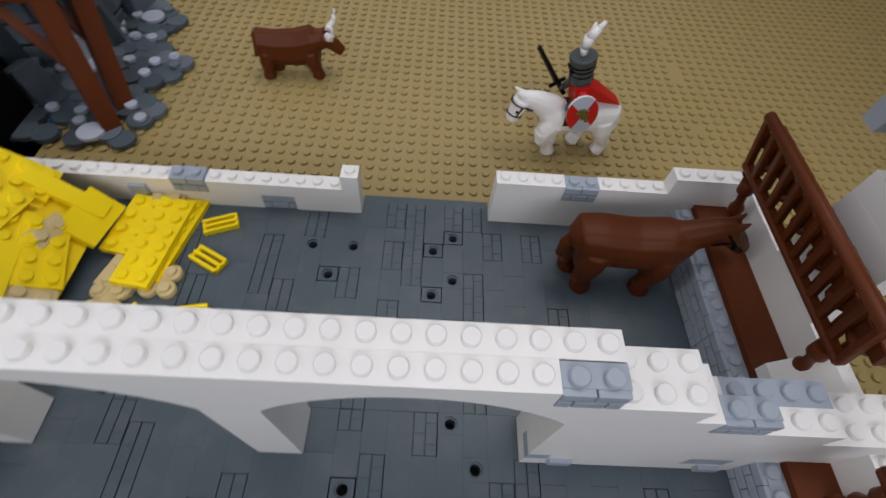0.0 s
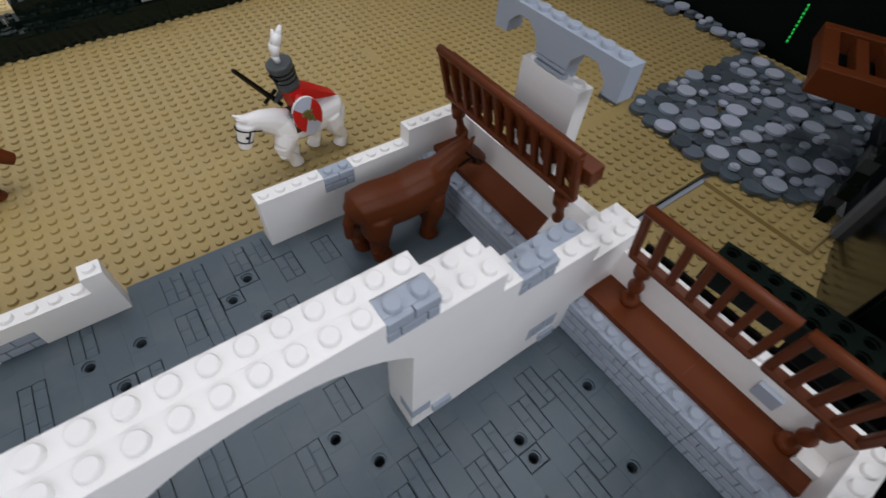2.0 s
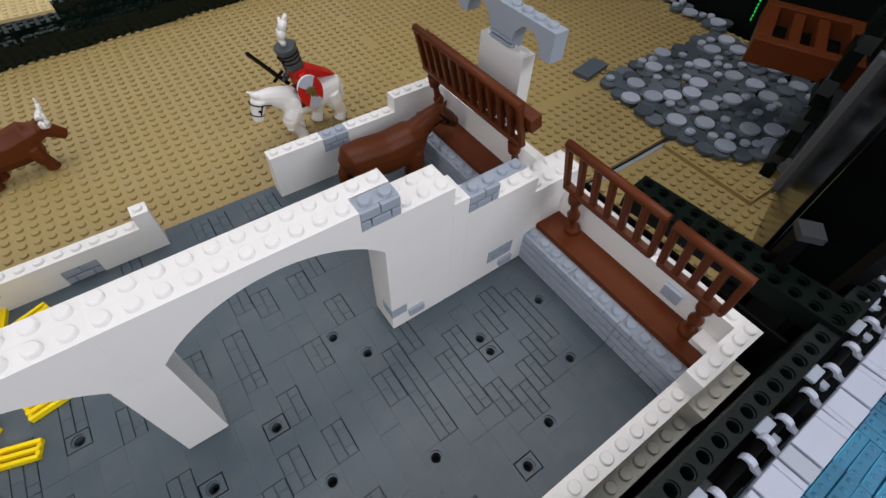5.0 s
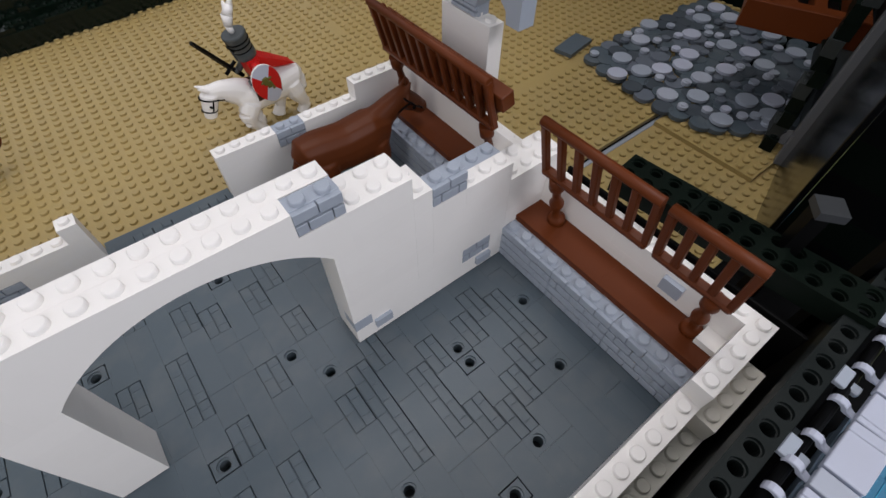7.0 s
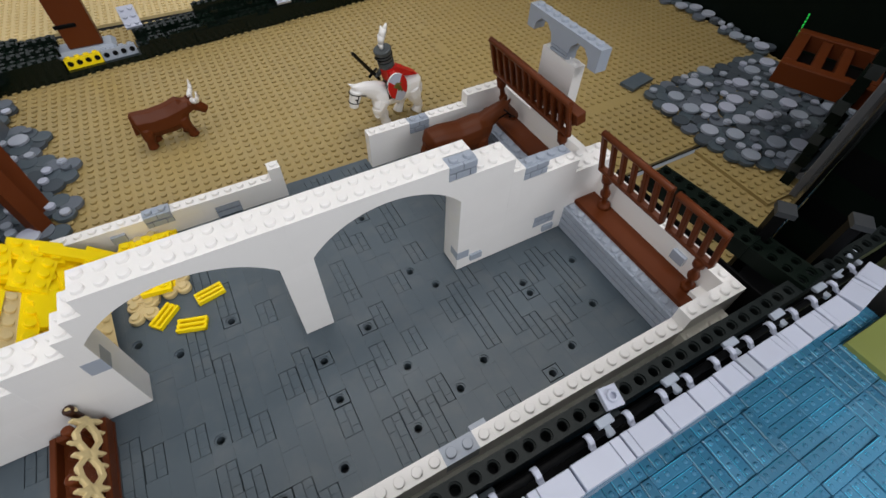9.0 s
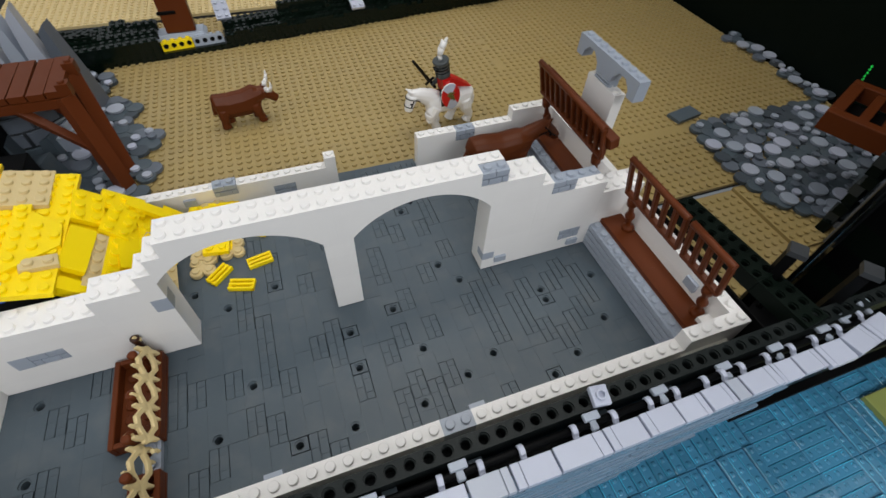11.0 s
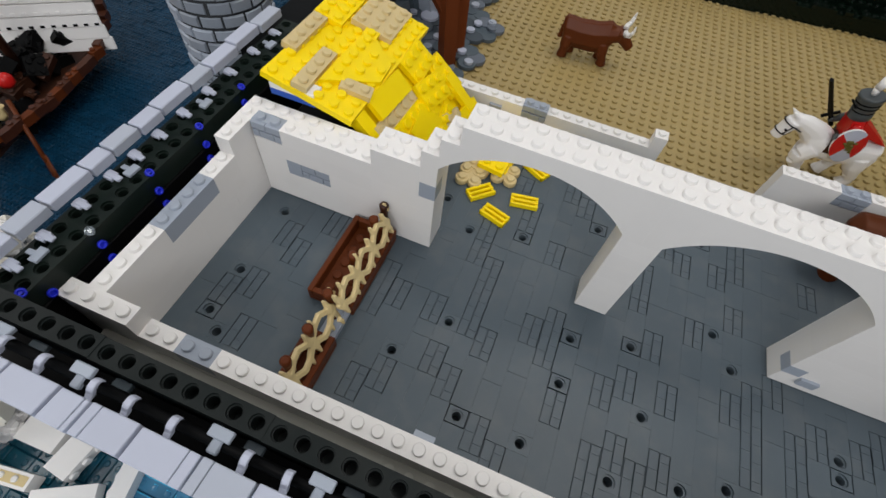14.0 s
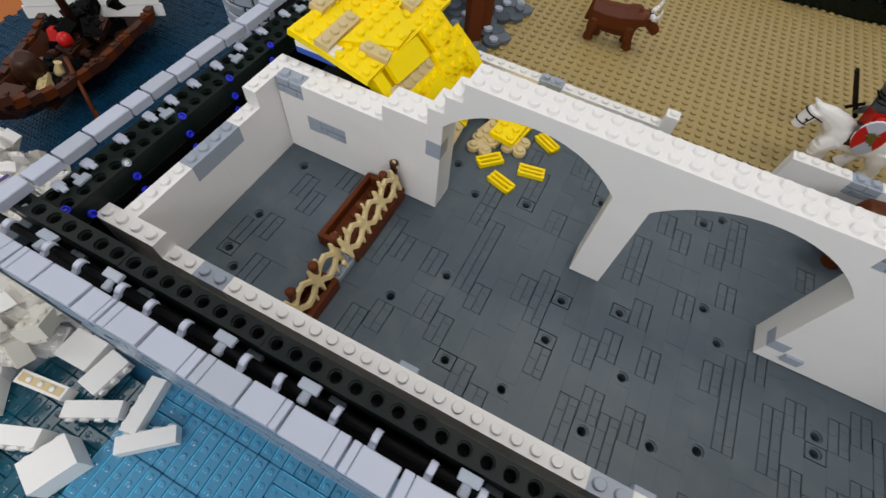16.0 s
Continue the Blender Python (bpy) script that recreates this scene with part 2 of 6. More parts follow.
def course(parent, x0, x1, y, z, d=1, h=1.2, mat=None, studs=False, along="x", lengths=(4, 6, 3, 8, 4, 2)):
    """A course of bricks from x0 to x1, with joints in random places."""
    c = x0
    while c < x1 - 1e-6:
        n = min(rnd.choice(lengths), x1 - c)
        if along == "x":
            lay(parent, c, y, z, n, d, h, mat, studs)
        else:
            lay(parent, y, c, z, d, n, h, mat, studs)
        c += n


def setting(name, label):
    ob = new(name)
    ob.location = P(0, 0, 0)
    ob.empty_display_size = 0.01
    return tagged(ob, label, kind="structure")


def melt(bm, voxel, rounds=4):
    """Fuses the pieces of a mesh into one moulded, smooth skin."""
    me = bpy.data.meshes.new("melt")
    bm.normal_update()
    bm.to_mesh(me)
    bm.free()
    ob = bpy.data.objects.new("melt", me)
    scene.collection.objects.link(ob)
    mod = ob.modifiers.new("melt", "REMESH")
    mod.mode, mod.voxel_size = "VOXEL", voxel * U
    sm = ob.modifiers.new("even", "SMOOTH")
    sm.factor, sm.iterations = 0.5, rounds
    made = bpy.data.meshes.new_from_object(ob.evaluated_get(bpy.context.evaluated_depsgraph_get()))
    bpy.data.objects.remove(ob)
    bpy.data.meshes.remove(me)
    out = bmesh.new()
    out.from_mesh(made)
    bpy.data.meshes.remove(made)
    for f in out.faces:
        f.smooth, f.material_index = True, 0
    return out

# ---- walls of the stable ----
mid = setting("wall_middle", "white brick wall with two wide arches and a stepped top")
for i in range(2):
    course(mid, -4, 8, 12.5, i * 1.2, 2, studs=False)
lay(mid, -4, 12.5, 2.4, 2, 2, studs=False)
part("brick", brick_mesh(1, 1, 1.2, GREY, False), mid, (-2, 12.495, 2.4), "light grey brick set in the wall")
part("masonry_brick", masonry_mesh(2, 1, 1.2, GREY, False), mid, (-1, 12.497, 2.4), "light grey brick moulded as masonry")
lay(mid, -2, 13.5, 2.4, 3, 1, studs=False)
lay(mid, 1, 12.5, 2.4, 7, 2, studs=False)
lay(mid, -4, 12.5, 3.6, 8, 2, studs=False)
lay(mid, 4, 12.5, 3.6, 4, 2, studs=False)
lay(mid, 7, 13.5, 4.8, 1, 1, studs=False)
part("brick", brick_mesh(1, 1, 1.2, GREY, False), mid, (7.003, 12.495, 4.8), "light grey brick set in the corner")
part("masonry_brick", masonry_mesh(2, 1, 1.2, GREY, True), mid, (-4, 12.495, 4.8), "light grey brick moulded as masonry")
lay(mid, -4, 13.5, 4.8, 2, 1)
lay(mid, -2, 12.5, 4.8, 6, 2)
lay(mid, 4, 12.5, 4.8, 3, 2, studs=False)
lay(mid, 4, 12.5, 6.0, 3, 2)
lay(mid, 7, 12.5, 6.0, 1, 2, studs=False)


def arch_mesh(x0, x1, steps, notch):
    """A two-stud-deep arch, 12 long, with its feet one stud wide and its top stepped or notched."""
    bm = bmesh.new()
    n = 28
    cx, rx, rise, z0 = (x0 + x1) / 2, (x1 - x0) / 2 - 1, 2.3, 7.2
    big = (rx * rx + rise * rise) / (2 * rise)
    curve = [(cx - rx + 2 * rx * i / n, 7.5 + math.sqrt(max(0, big * big - (rx - 2 * rx * i / n) ** 2)) - big + rise) for i in range(n + 1)]
    curve = [(cx - rx - 0.002, z0)] + curve + [(cx + rx + 0.002, z0)]
    for y0, y1, cut in ((12.5, 13.5, notch), (13.504, 14.5, 0)):
        # columns of faces between the curve and the top, so that every face stays convex
        top = lambda x: next((h for a, b, h in steps if a <= x < b), 10.8) if x < x1 - cut else 9.6
        xs = sorted({x0, x1, *[c[0] for c in curve], *[a for a, b, h in steps], *[b for a, b, h in steps], x1 - cut})
        under = lambda x: float(np.interp(x, [c[0] for c in curve], [c[1] for c in curve])) if x0 + 0.99 < x < x1 - 0.99 else z0
        for a, b in zip(xs, xs[1:]):
            h = top((a + b) / 2)
            la, lb = (z0, z0) if b <= x0 + 0.999 or a >= x1 - 0.999 else (under(a + 1e-6), under(b - 1e-6))
            v = [bm.verts.new((x * U, y * U, z * U)) for y in (y0, y1) for x, z in ((a, la), (b, lb), (b, h), (a, h))]
            for q in ((0, 1, 2, 3), (7, 6, 5, 4), (3, 2, 6, 7), (1, 0, 4, 5)):
                bm.faces.new([v[i] for i in q])
            ha = top(a - 1e-4) if a > x0 else 0
            if a <= x0 or ha != h:
                bm.faces.new([v[i] for i in (0, 3, 7, 4)])
            if b >= x1 or top(b + 1e-4) != h:
                bm.faces.new([v[i] for i in (1, 5, 6, 2)])
        for i in range(int(x0), int(x1)):
            if not (cut and i >= x1 - cut):
                stud(bm, i + 0.5, y0 + 0.5, top(i + 0.5))
    bmesh.ops.remove_doubles(bm, verts=bm.verts[:], dist=1e-6)
    return mesh_of(bm, "arch", WHITE)


part("arch", arch_mesh(7, 19, ((7, 8, 8.4), (8, 9, 9.6)), 0), mid, (0, 0, 0))
part("arch", arch_mesh(19, 31, (), 2), mid, (0.003, 0, 0))
part("masonry_brick", masonry_mesh(2, 1, 1.2, GREY, True), mid, (29, 12.47, 9.6), "light grey brick moulded as masonry")
for i in range(6):
    lay(mid, 18, 12.5, i * 1.2, 2, 2, studs=False)
for i in range(6):
    if i == 0:
        lay(mid, 30, 12.5, 0, 8, 2, studs=False)
        lay(mid, 38, 12.5, 0, 6, 2, studs=False)
    elif i == 1:
        part("brick", brick_mesh(1, 1, 0.8, GREY, False), mid, (30.0, 12.495, 1.2), "light grey brick at the foot of the pier")
        part("brick", brick_mesh(1, 0.35, 0.6, GREY, False), mid, (31.1, 12.3, 0.7), "light grey tile that stands out of the wall")
        lay(mid, 30, 13.5, 1.2, 1, 1, studs=False)
        lay(mid, 30, 12.5, 2.0, 1, 1, 0.4, studs=False)
        lay(mid, 31, 12.5, 1.2, 6, 2, studs=False)
        part("brick", brick_mesh(1, 0.35, 0.6, GREY, False), mid, (38.0, 12.3, 0.45), "light grey tile that stands out of the wall")
        part("masonry_brick", masonry_mesh(2, 1, 1.2, GREY, False), mid, (37, 12.497, 1.2), "light grey brick moulded as masonry")
        lay(mid, 37, 13.5, 1.2, 2, 1, studs=False)
        lay(mid, 39, 12.5, 1.2, 5, 2, studs=False)
    else:
        course(mid, 30, 35, 12.5, i * 1.2, 2, studs=False)
        if i < 5:
            lay(mid, 35, 12.5, i * 1.2, 5, 2, studs=False)
            lay(mid, 40, 12.5, i * 1.2, 4, 2, studs=(i == 4))
lay(mid, 35, 12.5, 6.0, 2, 1, studs=False)
lay(mid, 37, 12.5, 6.0, 3, 1)
lay(mid, 35, 13.5, 6.0, 1, 1)
part("brick", brick_mesh(4, 1, 1.2, GREY, True), mid, (36, 13.5, 6.0), "light grey brick")
lay(mid, 31, 12.5, 7.2, 3, 2, studs=False)
lay(mid, 34, 12.5, 7.2, 1, 2)
lay(mid, 31, 12.5, 8.4, 3, 2)
part("masonry_brick", masonry_mesh(2, 1, 1.2, GREY, True), mid, (35, 12.47, 7.2), "light grey brick moulded as masonry")
bm = bmesh.new()
prism(bm, [(0, 0), (2, 0), (2, 2.6), (1.6, 2.6), (0, 0.8)], 0, 2)
bmesh.ops.recalc_face_normals(bm, faces=bm.faces[:])
part("slope_brick", mesh_of(bm, "slope_brick", WHITE), mid, (41, 14.52, 2.82), "white sloped brick in the corner of the stall")

mid.location += Vector((0.04, -0.1, 0.08)) * U

south = setting("wall_south", "low white brick wall with two grey bricks in its top course")
for z in (-1.2, 0.0, 1.2):
    course(south, -6, 44, -0.5, z, 1)
x = -2
for n, mat in ((2, WHITE), (2, GREY), (10, WHITE), (6, WHITE), (4, WHITE), (2, GREY), (1, WHITE), (6, WHITE), (8, WHITE)):
    lay(south, x, -0.5, 2.4, n, 1, 1.2, mat)
    x += n
lay(south, -6, -0.5, 2.4, 4, 1, studs=False)
lay(south, -6, -0.5, 3.6, 4, 1)
lay(south, 39, -0.5, 2.4, 5, 1, studs=False)
lay(south, 39, -0.5, 3.6, 5, 1)
for x in (12, 24):
    part("brick", brick_mesh(1, 0.3, 0.5, GREY, False), south, (x, 0.5, 3.0), "light grey tile behind the wall")
for x in range(-5, 39, 4):
    lay(south, x, -1.5, -1.2, 4, 1, 3.0, LEDGE, studs=x > 10)
lay(south, 39, -1.5, 0.0, 4, 1, 3.0, OLD_WHITE)

west = setting("wall_west", "white brick wall with a long grey brick in its lower top")
for i in range(3):
    course(west, 0.5, 14.5, -5, i * 1.2, 1, along="y")
lay(west, -5, 0.5, 3.6, 1, 4)
lay(west, -5, 4.5, 3.6, 1, 4, 1.2, GREY)
lay(west, -5, 8.5, 3.6, 1, 2)
lay(west, -5, 10.5, 3.6, 1, 4, studs=False)
lay(west, -5, 10.5, 4.8, 1, 4)

east = setting("wall_east", "white brick wall behind the benches")
for i in range(4):
    course(east, 0.5, 12.5, 43, i * 1.2, 1, along="y", studs=(i == 3))
    course(east, 14.5, 27.5, 43, i * 1.2, 1, along="y", studs=(i == 3))
part("brick", brick_mesh(0.35, 1.1, 0.8, GREY, False), east, (42.7, 3.2, 3.5), "light grey tile that stands out of the wall")
for i in range(5):
    lay(east, 43, 18, 4.8 + i * 1.2, 1, 4, studs=(i == 4))
part("masonry_brick", masonry_mesh(1, 2, 0.6, GREY, False, "-x"), east, (43, 19.2, 10.8), "light grey brick moulded as masonry")


def bracket_mesh():
    bm = bmesh.new()
    out = [(-4.2, 0.0), (-3.3, 0.0), (-3.2, 0.6), (-2.6, 1.15), (-1.8, 1.15), (-1.2, 0.6), (-1.0, -0.0), (1.0, -0.0), (1.2, 0.6), (1.8, 1.15), (2.6, 1.15), (3.2, 0.6), (3.3, 0.0), (4.2, 0.0)]
    n = len(out)
    for (a, za), (b, zb) in zip(out, out[1:]):
        v = [bm.verts.new((x * U, y * U, z * U)) for x in (0, 1) for y, z in ((a, za), (b, zb), (b, 1.7), (a, 1.7))]
        for q in ((0, 1, 2, 3), (7, 6, 5, 4), (3, 2, 6, 7), (1, 0, 4, 5)):
            bm.faces.new([v[i] for i in q])
        if a <= -4.2:
            bm.faces.new([v[i] for i in (0, 3, 7, 4)])
        if b >= 4.2:
            bm.faces.new([v[i] for i in (1, 5, 6, 2)])
    for i in range(8):
        stud(bm, 0.5, -3.5 + i, 1.7)
    bmesh.ops.remove_doubles(bm, verts=bm.verts[:], dist=1e-6)
    bmesh.ops.recalc_face_normals(bm, faces=bm.faces[:])
    return mesh_of(bm, "arch", GREY)


part("arch", bracket_mesh(), east, (43.0, 20.2, 11.4), "light grey double arch balanced on the pillar")

north = setting("wall_north", "low white brick wall with grey bricks and an open doorway")
for i in range(2):
    course(north, -5, 15 if i == 0 else 10, 26.5, i * 1.2, h=1.2 if i == 0 else 0.95, studs=(i == 1))
    course(north, 29, 44, 26.5, i * 1.2)
part("masonry_brick", masonry_mesh(2, 1, 1.2, GREY, False), north, (15, 26.497, 0.0), "light grey brick moulded as masonry")
course(north, 17, 21, 26.5, 0)
course(north, 12, 21, 26.5, 1.2, h=0.95, studs=True)
part("masonry_brick", masonry_mesh(2, 1, 1.2, GREY, True), north, (10, 26.42, 1.2), "light grey brick moulded as masonry")
lay(north, 20, 26.5, 2.15, 1, 1, 1.1)
for x in range(-5, 44, 7):
    lay(north, x, 26.5, -3.6, 7, 1, 2.0, studs=False)
lay(north, 21, 27.5, -3.6, 8, 0.6, 3.5, DARK, studs=False)
part("brick", brick_mesh(1, 0.3, 0.7, GREY, False), north, (7.4, 26.25, 0.9), "light grey tile that stands out of the wall")
course(north, 29, 33, 26.5, 2.4, studs=True)
part("masonry_brick", masonry_mesh(2, 1, 1.2, GREY, True), north, (33, 26.47, 2.4), "light grey brick moulded as masonry")
course(north, 35, 44, 26.5, 2.4, studs=True)
course(north, 39, 44, 26.5, 3.6, studs=True)

# ---- benches along the east wall ----


def bench(y0, y1):
    ob = thing("manger_bench", (40, y0, 0), "grey masonry bench topped with smooth reddish-brown tiles", "bench", "benches along the wall")
    n = round(y1 - y0)
    for i in range(0, n, 4):
        w = min(4, n - i)
        for j in (0, 1):
            part("masonry_brick", masonry_mesh(1, w, 1.2, GREY, j == 1, "-x"), ob, (0, i, j * 1.2))
    part("core", brick_mesh(2, n, 2.4, WHITE, False), ob, (1, 0, 0))
    for i in range(0, n, 6):
        part("tile", brick_mesh(2, min(6, n - i), 0.4, BROWN, False), ob, (1, i, 2.4))
    return ob


part("end_plate", brick_mesh(1, 1, 0.4, WHITE, False), bench(0.5, 12.5), (2, 0.01, 2.81), "white plate at the end")
bench(14.5, 26.5)


def rack(y0, y1, beam, posts=(0.9, -0.9)):
    """A brown hay rack: two turned posts that lean over the bench and a spindled rail between them."""
    ob = thing("hay_rack", (42.5, y0, 2.8), "reddish-brown spindled rail on two turned posts above the bench", "hay rack", "hay racks")
    lean, n = 1.95 / 7.3, y1 - y0
    for y in [p % n for p in posts]:
        bm = bmesh.new()
        lathe(bm, 0, 0, ((0.5, -0.1), (0.5, 0.3), (0.36, 0.42), (0.22, 0.55), (0.22, 1.2), (0.38, 1.6), (0.4, 1.85), (0.24, 2.2), (0.22, 2.9), (0.42, 3.2), (0.38, 4.0)), 14)
        part("post", mesh_of(bm, "post", BROWN), ob, (0, y, 0), rot=(0, -15, 0))
    zb, zt = (4.2, 7.2) if beam else (3.9, 7.2)
    for name, z in (("bottom_rail", zb), ("top_rail", zt)):
        bm = bmesh.new()
        if z == zt:
            tube(bm, (0, 0, 0), (0, n, 0), 0.25, 0.25, 12)
        else:
            box(bm, -0.26, 0, -0.2, 0.26, n, 0.2, 0.1)
        rail = part(name, mesh_of(bm, name, BROWN), ob, (-lean * z, 0, z), rot=(0, -15, 0))
        low_rail = rail if name == "bottom_rail" else low_rail
    k = round(n / 1.0)
    for i in range(k + 1):
        y = 0.15 + (n - 0.3) * i / k
        bm = bmesh.new()
        box(bm, -0.18, -0.18, 0.0, 0.18, 0.18, (zt - zb) * 1.035, 0.06)
        me = mesh_of(bm, "spindle", BROWN)
        part("spindle", me, low_rail, (0, y, 0))
        if beam and i < k:
            part("spindle", me, low_rail, (0.45, y + n / k / 2, -0.25))
    if beam:
        bm = bmesh.new()
        box(bm, -0.42, 0.1, -0.5, 0.42, n + 0.5, 0.5, 0.05)
        for i in range(6):
            lathe(bm, 0.0, 1.2 + i * 1.8, ((0.62, -0.9), (0.62, -0.62), (0.3, -0.58)), 10)
        part("beam", mesh_of(bm, "beam", BROWN), ob, (-lean * zt + 1.0, -0.6, zt - 1.2), rot=(0, -15, 0))
    return ob


rack(5.3, 11.6, False, (-0.9,))
rack(1.15, 4.95, False, (0.8,))
rack(15.2, 25.9, True)

# ---- stable floor: bricks laid on their side, 1.2 studs by 1 stud ----
HOLES_FRONT = {0: "3 6 11", 1: "2", 9: "5", 11: "8", 13: "3", 16: "3", 17: "7 10", 20: "3 11", 21: "7", 23: "4", 24: "14", 25: "5 12", 28: "2", 30: "3 8 9", 33: "5", 34: "9"}
HOLES_BACK = {13: "16", 17: "19 24", 18: "22", 19: "24", 23: "21 24", 24: "22 25", 10: "15", 8: "17"}
BOXED = {(0, 3), (13, 3), (17, 7), (17, 10), (20, 11), (28, 2), (30, 8), (13, 16), (18, 22), (23, 21), (23, 24), (24, 25), (17, 19)}
# column: first row and length of each brick moulded as masonry
STONE_FRONT = {0: "4:2", 1: "5:2 9:2", 2: "2:2 8:2", 3: "11:2", 7: "7:4", 8: "2:2 8:2", 9: "3:2", 10: "8:2", 11: "5:2 13:2", 12: "4:2 8:6", 13: "7:2", 14: "2:2", 15: "1:2 9:2", 16: "8:4", 17: "5:2", 19: "1:4 7:2", 20: "4:2 8:2 14:1", 21: "1:4 11:2", 22: "4:2 8:2", 23: "13:2", 25: "1:2 9:2", 26: "6:6", 27: "11:2", 28: "6:4", 29: "5:2 9:2", 30: "4:2", 31: "5:2 9:2", 32: "6:2 10:2", 33: "7:4"}
STONE_BACK = {11: "15:3 22:3", 12: "20:2", 13: "17:3", 15: "15:2 21:4", 16: "20:2", 17: "25:2", 18: "16:2", 19: "21:2", 20: "15:3", 21: "19:2 23:2 26:2", 22: "18:2 22:6", 24: "18:2 26:2", 25: "15:2 19:4 26:2", 26: "24:2", 28: "24:2", 29: "19:2"}


def floor_cell(length, kind):
    """The upward face of a brick on its side: plain, with a round hole, or moulded as masonry."""
    bm = bmesh.new()
    w = 1.2
    if kind == "plain":
        box(bm, -w / 2 + 0.0025, 0.008, -1.0, w / 2 - 0.0025, length - 0.008, 0, 0)
    elif kind in ("hole", "boxed"):
        g = 0.002 if kind == "hole" else 0.06
        n = 16
        x0, x1, y0, y1 = -w / 2 + g, w / 2 - g, g, length - g
        outer = []
        for i in range(n):
            a = i * math.tau / n
            c, s = math.cos(a), math.sin(a)
            k = 1 / max(abs(c), abs(s))
            outer.append(bm.verts.new((c * k * (x1 - x0) / 2 * U, (length / 2 + s * k * (y1 - y0) / 2) * U, 0)))
        low = [bm.verts.new((v.co.x, v.co.y, -1.0 * U)) for v in outer]
        a = ring(bm, 0, length / 2, 0.0, 0.36, n)
        b = ring(bm, 0, length / 2, -0.1, 0.36, n)
        c = ring(bm, 0, length / 2, -0.1, 0.26, n)
        d = ring(bm, 0, length / 2, -0.95, 0.26, n)
        for p, q in ((low, outer), (outer, a), (a, b), (b, c), (c, d)):
            bridge(bm, p, q)
        # near-black bottom stands for the shade deep in the hole
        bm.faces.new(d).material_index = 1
    else:
        # gap on the shaded long side only; the near-black base shows in it
        g, edge = 0.052, w / 2 - 0.05
        box(bm, -w / 2 + 0.004, 0.012, -1.0, edge + 0.01, length - 0.012, -0.1, 0)
        for c in (0, 1):
            xa, xb = (-w / 2 + 0.045, -0.03) if c == 0 else (0.03, edge)
            box(bm, xa, 0.012, -0.11, xb, length - 0.012, -0.032, 0)
            cuts = [0.0] + ([i + 0.5 for i in range(length)] if c else [float(i) for i in range(1, length)]) + [float(length)]
            for p, q in zip(cuts, cuts[1:]):
                box(bm, xa, p + g / 2, -0.11, xb, q - g / 2, 0.0, 0.018)
    return mesh_of(bm, "floor_brick", DARK, RECESS_SHADE)


CELLS = {}


def lay_floor(name, label, m0, m1, holes, stones, k0=-1, k1=35):
    ob = setting(name, label)
    bm = bmesh.new()
    box(bm, -4, m0 - 0.5, -1.6, 43, m1 + 0.5, -0.99, 0)
    part("base", mesh_of(bm, "base", RECESS_SHADE), ob)
    for k in range(k0, k1 + 1):
        row = {}
        for m in [int(s) for s in holes.get(k, "").split()]:
            row[m] = (1, "boxed" if (k, m) in BOXED else "hole")
        for m, n in [map(int, s.split(":")) for s in stones.get(k, "").split()]:
            row[m] = (n, "stone")
            for b in range(1, n):
                row[m + b] = None
        m = m0
        while m <= m1:
            if m in row:
                if row[m]:
                    n, kind = row[m]
                else:
                    m += 1
                    continue
            else:
                free = 1
                while m + free <= m1 and m + free not in row:
                    free += 1
                n, kind = min(free, rnd.choice((2, 3, 4, 4, 6, 8))), "plain"
            if (n, kind) not in CELLS:
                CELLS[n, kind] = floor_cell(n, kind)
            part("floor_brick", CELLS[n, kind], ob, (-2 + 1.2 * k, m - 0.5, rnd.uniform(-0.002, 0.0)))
            m += n


lay_floor("floor_front", "dark grey floor of bricks on their side, some holed or moulded", 1, 14, HOLES_FRONT, {**STONE_FRONT})
part("edge_brick", brick_mesh(0.2, 14, 1.0, DARK, False), bpy.data.objects["floor_front"], (-4, 0.5, -1.0))
lay_floor("floor_back", "dark grey floor of bricks on their side, some holed or moulded", 15, 27, HOLES_BACK, STONE_BACK)

# ---- ground round the stable ----
GZ = -3.2


def studded(name, label, x0, y0, x1, y1, z, mat, sides=8, skip=None, thick=0.4):
    ob = setting(name, label)
    bm = bmesh.new()
    box(bm, x0, y0, z - thick, x1, y1, z, 0)
    part("plate", mesh_of(bm, "plate", mat), ob)
    verts, faces = [], []
    for i in range(int(x0), int(x1)):
        for j in range(int(math.ceil(y0)), int(y1)):
            if skip and skip(i + 0.5, j + 0.5):
                continue
            b = len(verts)
            for r, h in ((0.3, -0.01), (0.3, 0.17), (0.26, 0.2)):
                for s in range(sides):
                    a = s * math.tau / sides
                    verts.append(((i + 0.5 + r * math.cos(a)) * U, (j + 0.5 + r * math.sin(a)) * U, (z + h) * U))
            for s in range(sides):
                t = (s + 1) % sides
                faces.append((b + s, b + t, b + sides + t, b + sides + s))
                faces.append((b + sides + s, b + sides + t, b + 2 * sides + t, b + 2 * sides + s))
            faces.append(tuple(range(b + 2 * sides, b + 3 * sides)))
    me = bpy.data.meshes.new("studs")
    me.from_pydata(verts, [], faces)
    me.materials.append(mat)
    part("studs", me, ob, kind="stuff")
    return ob


BARE = (40.5, 47.5, 48.5, 49.5, 53.5, 55.5)  # studs that are missing along one seam
studded("ground", "dark tan studded baseplates round the stable", -4, 27.6, 89, 74, GZ, SAND, 9, skip=lambda x, y: 39 < x < 45 and y < 28 or x == 48.5 and y in BARE)
studded("ground_east", "dark tan studded baseplate beside the stable", 44, 17.0, 89, 27.6, GZ, SAND, 9)
studded("ground_low", "dark tan studded baseplate, a little lower", 50, 4.0, 68, 16.4, GZ - 0.4, SAND, 9)
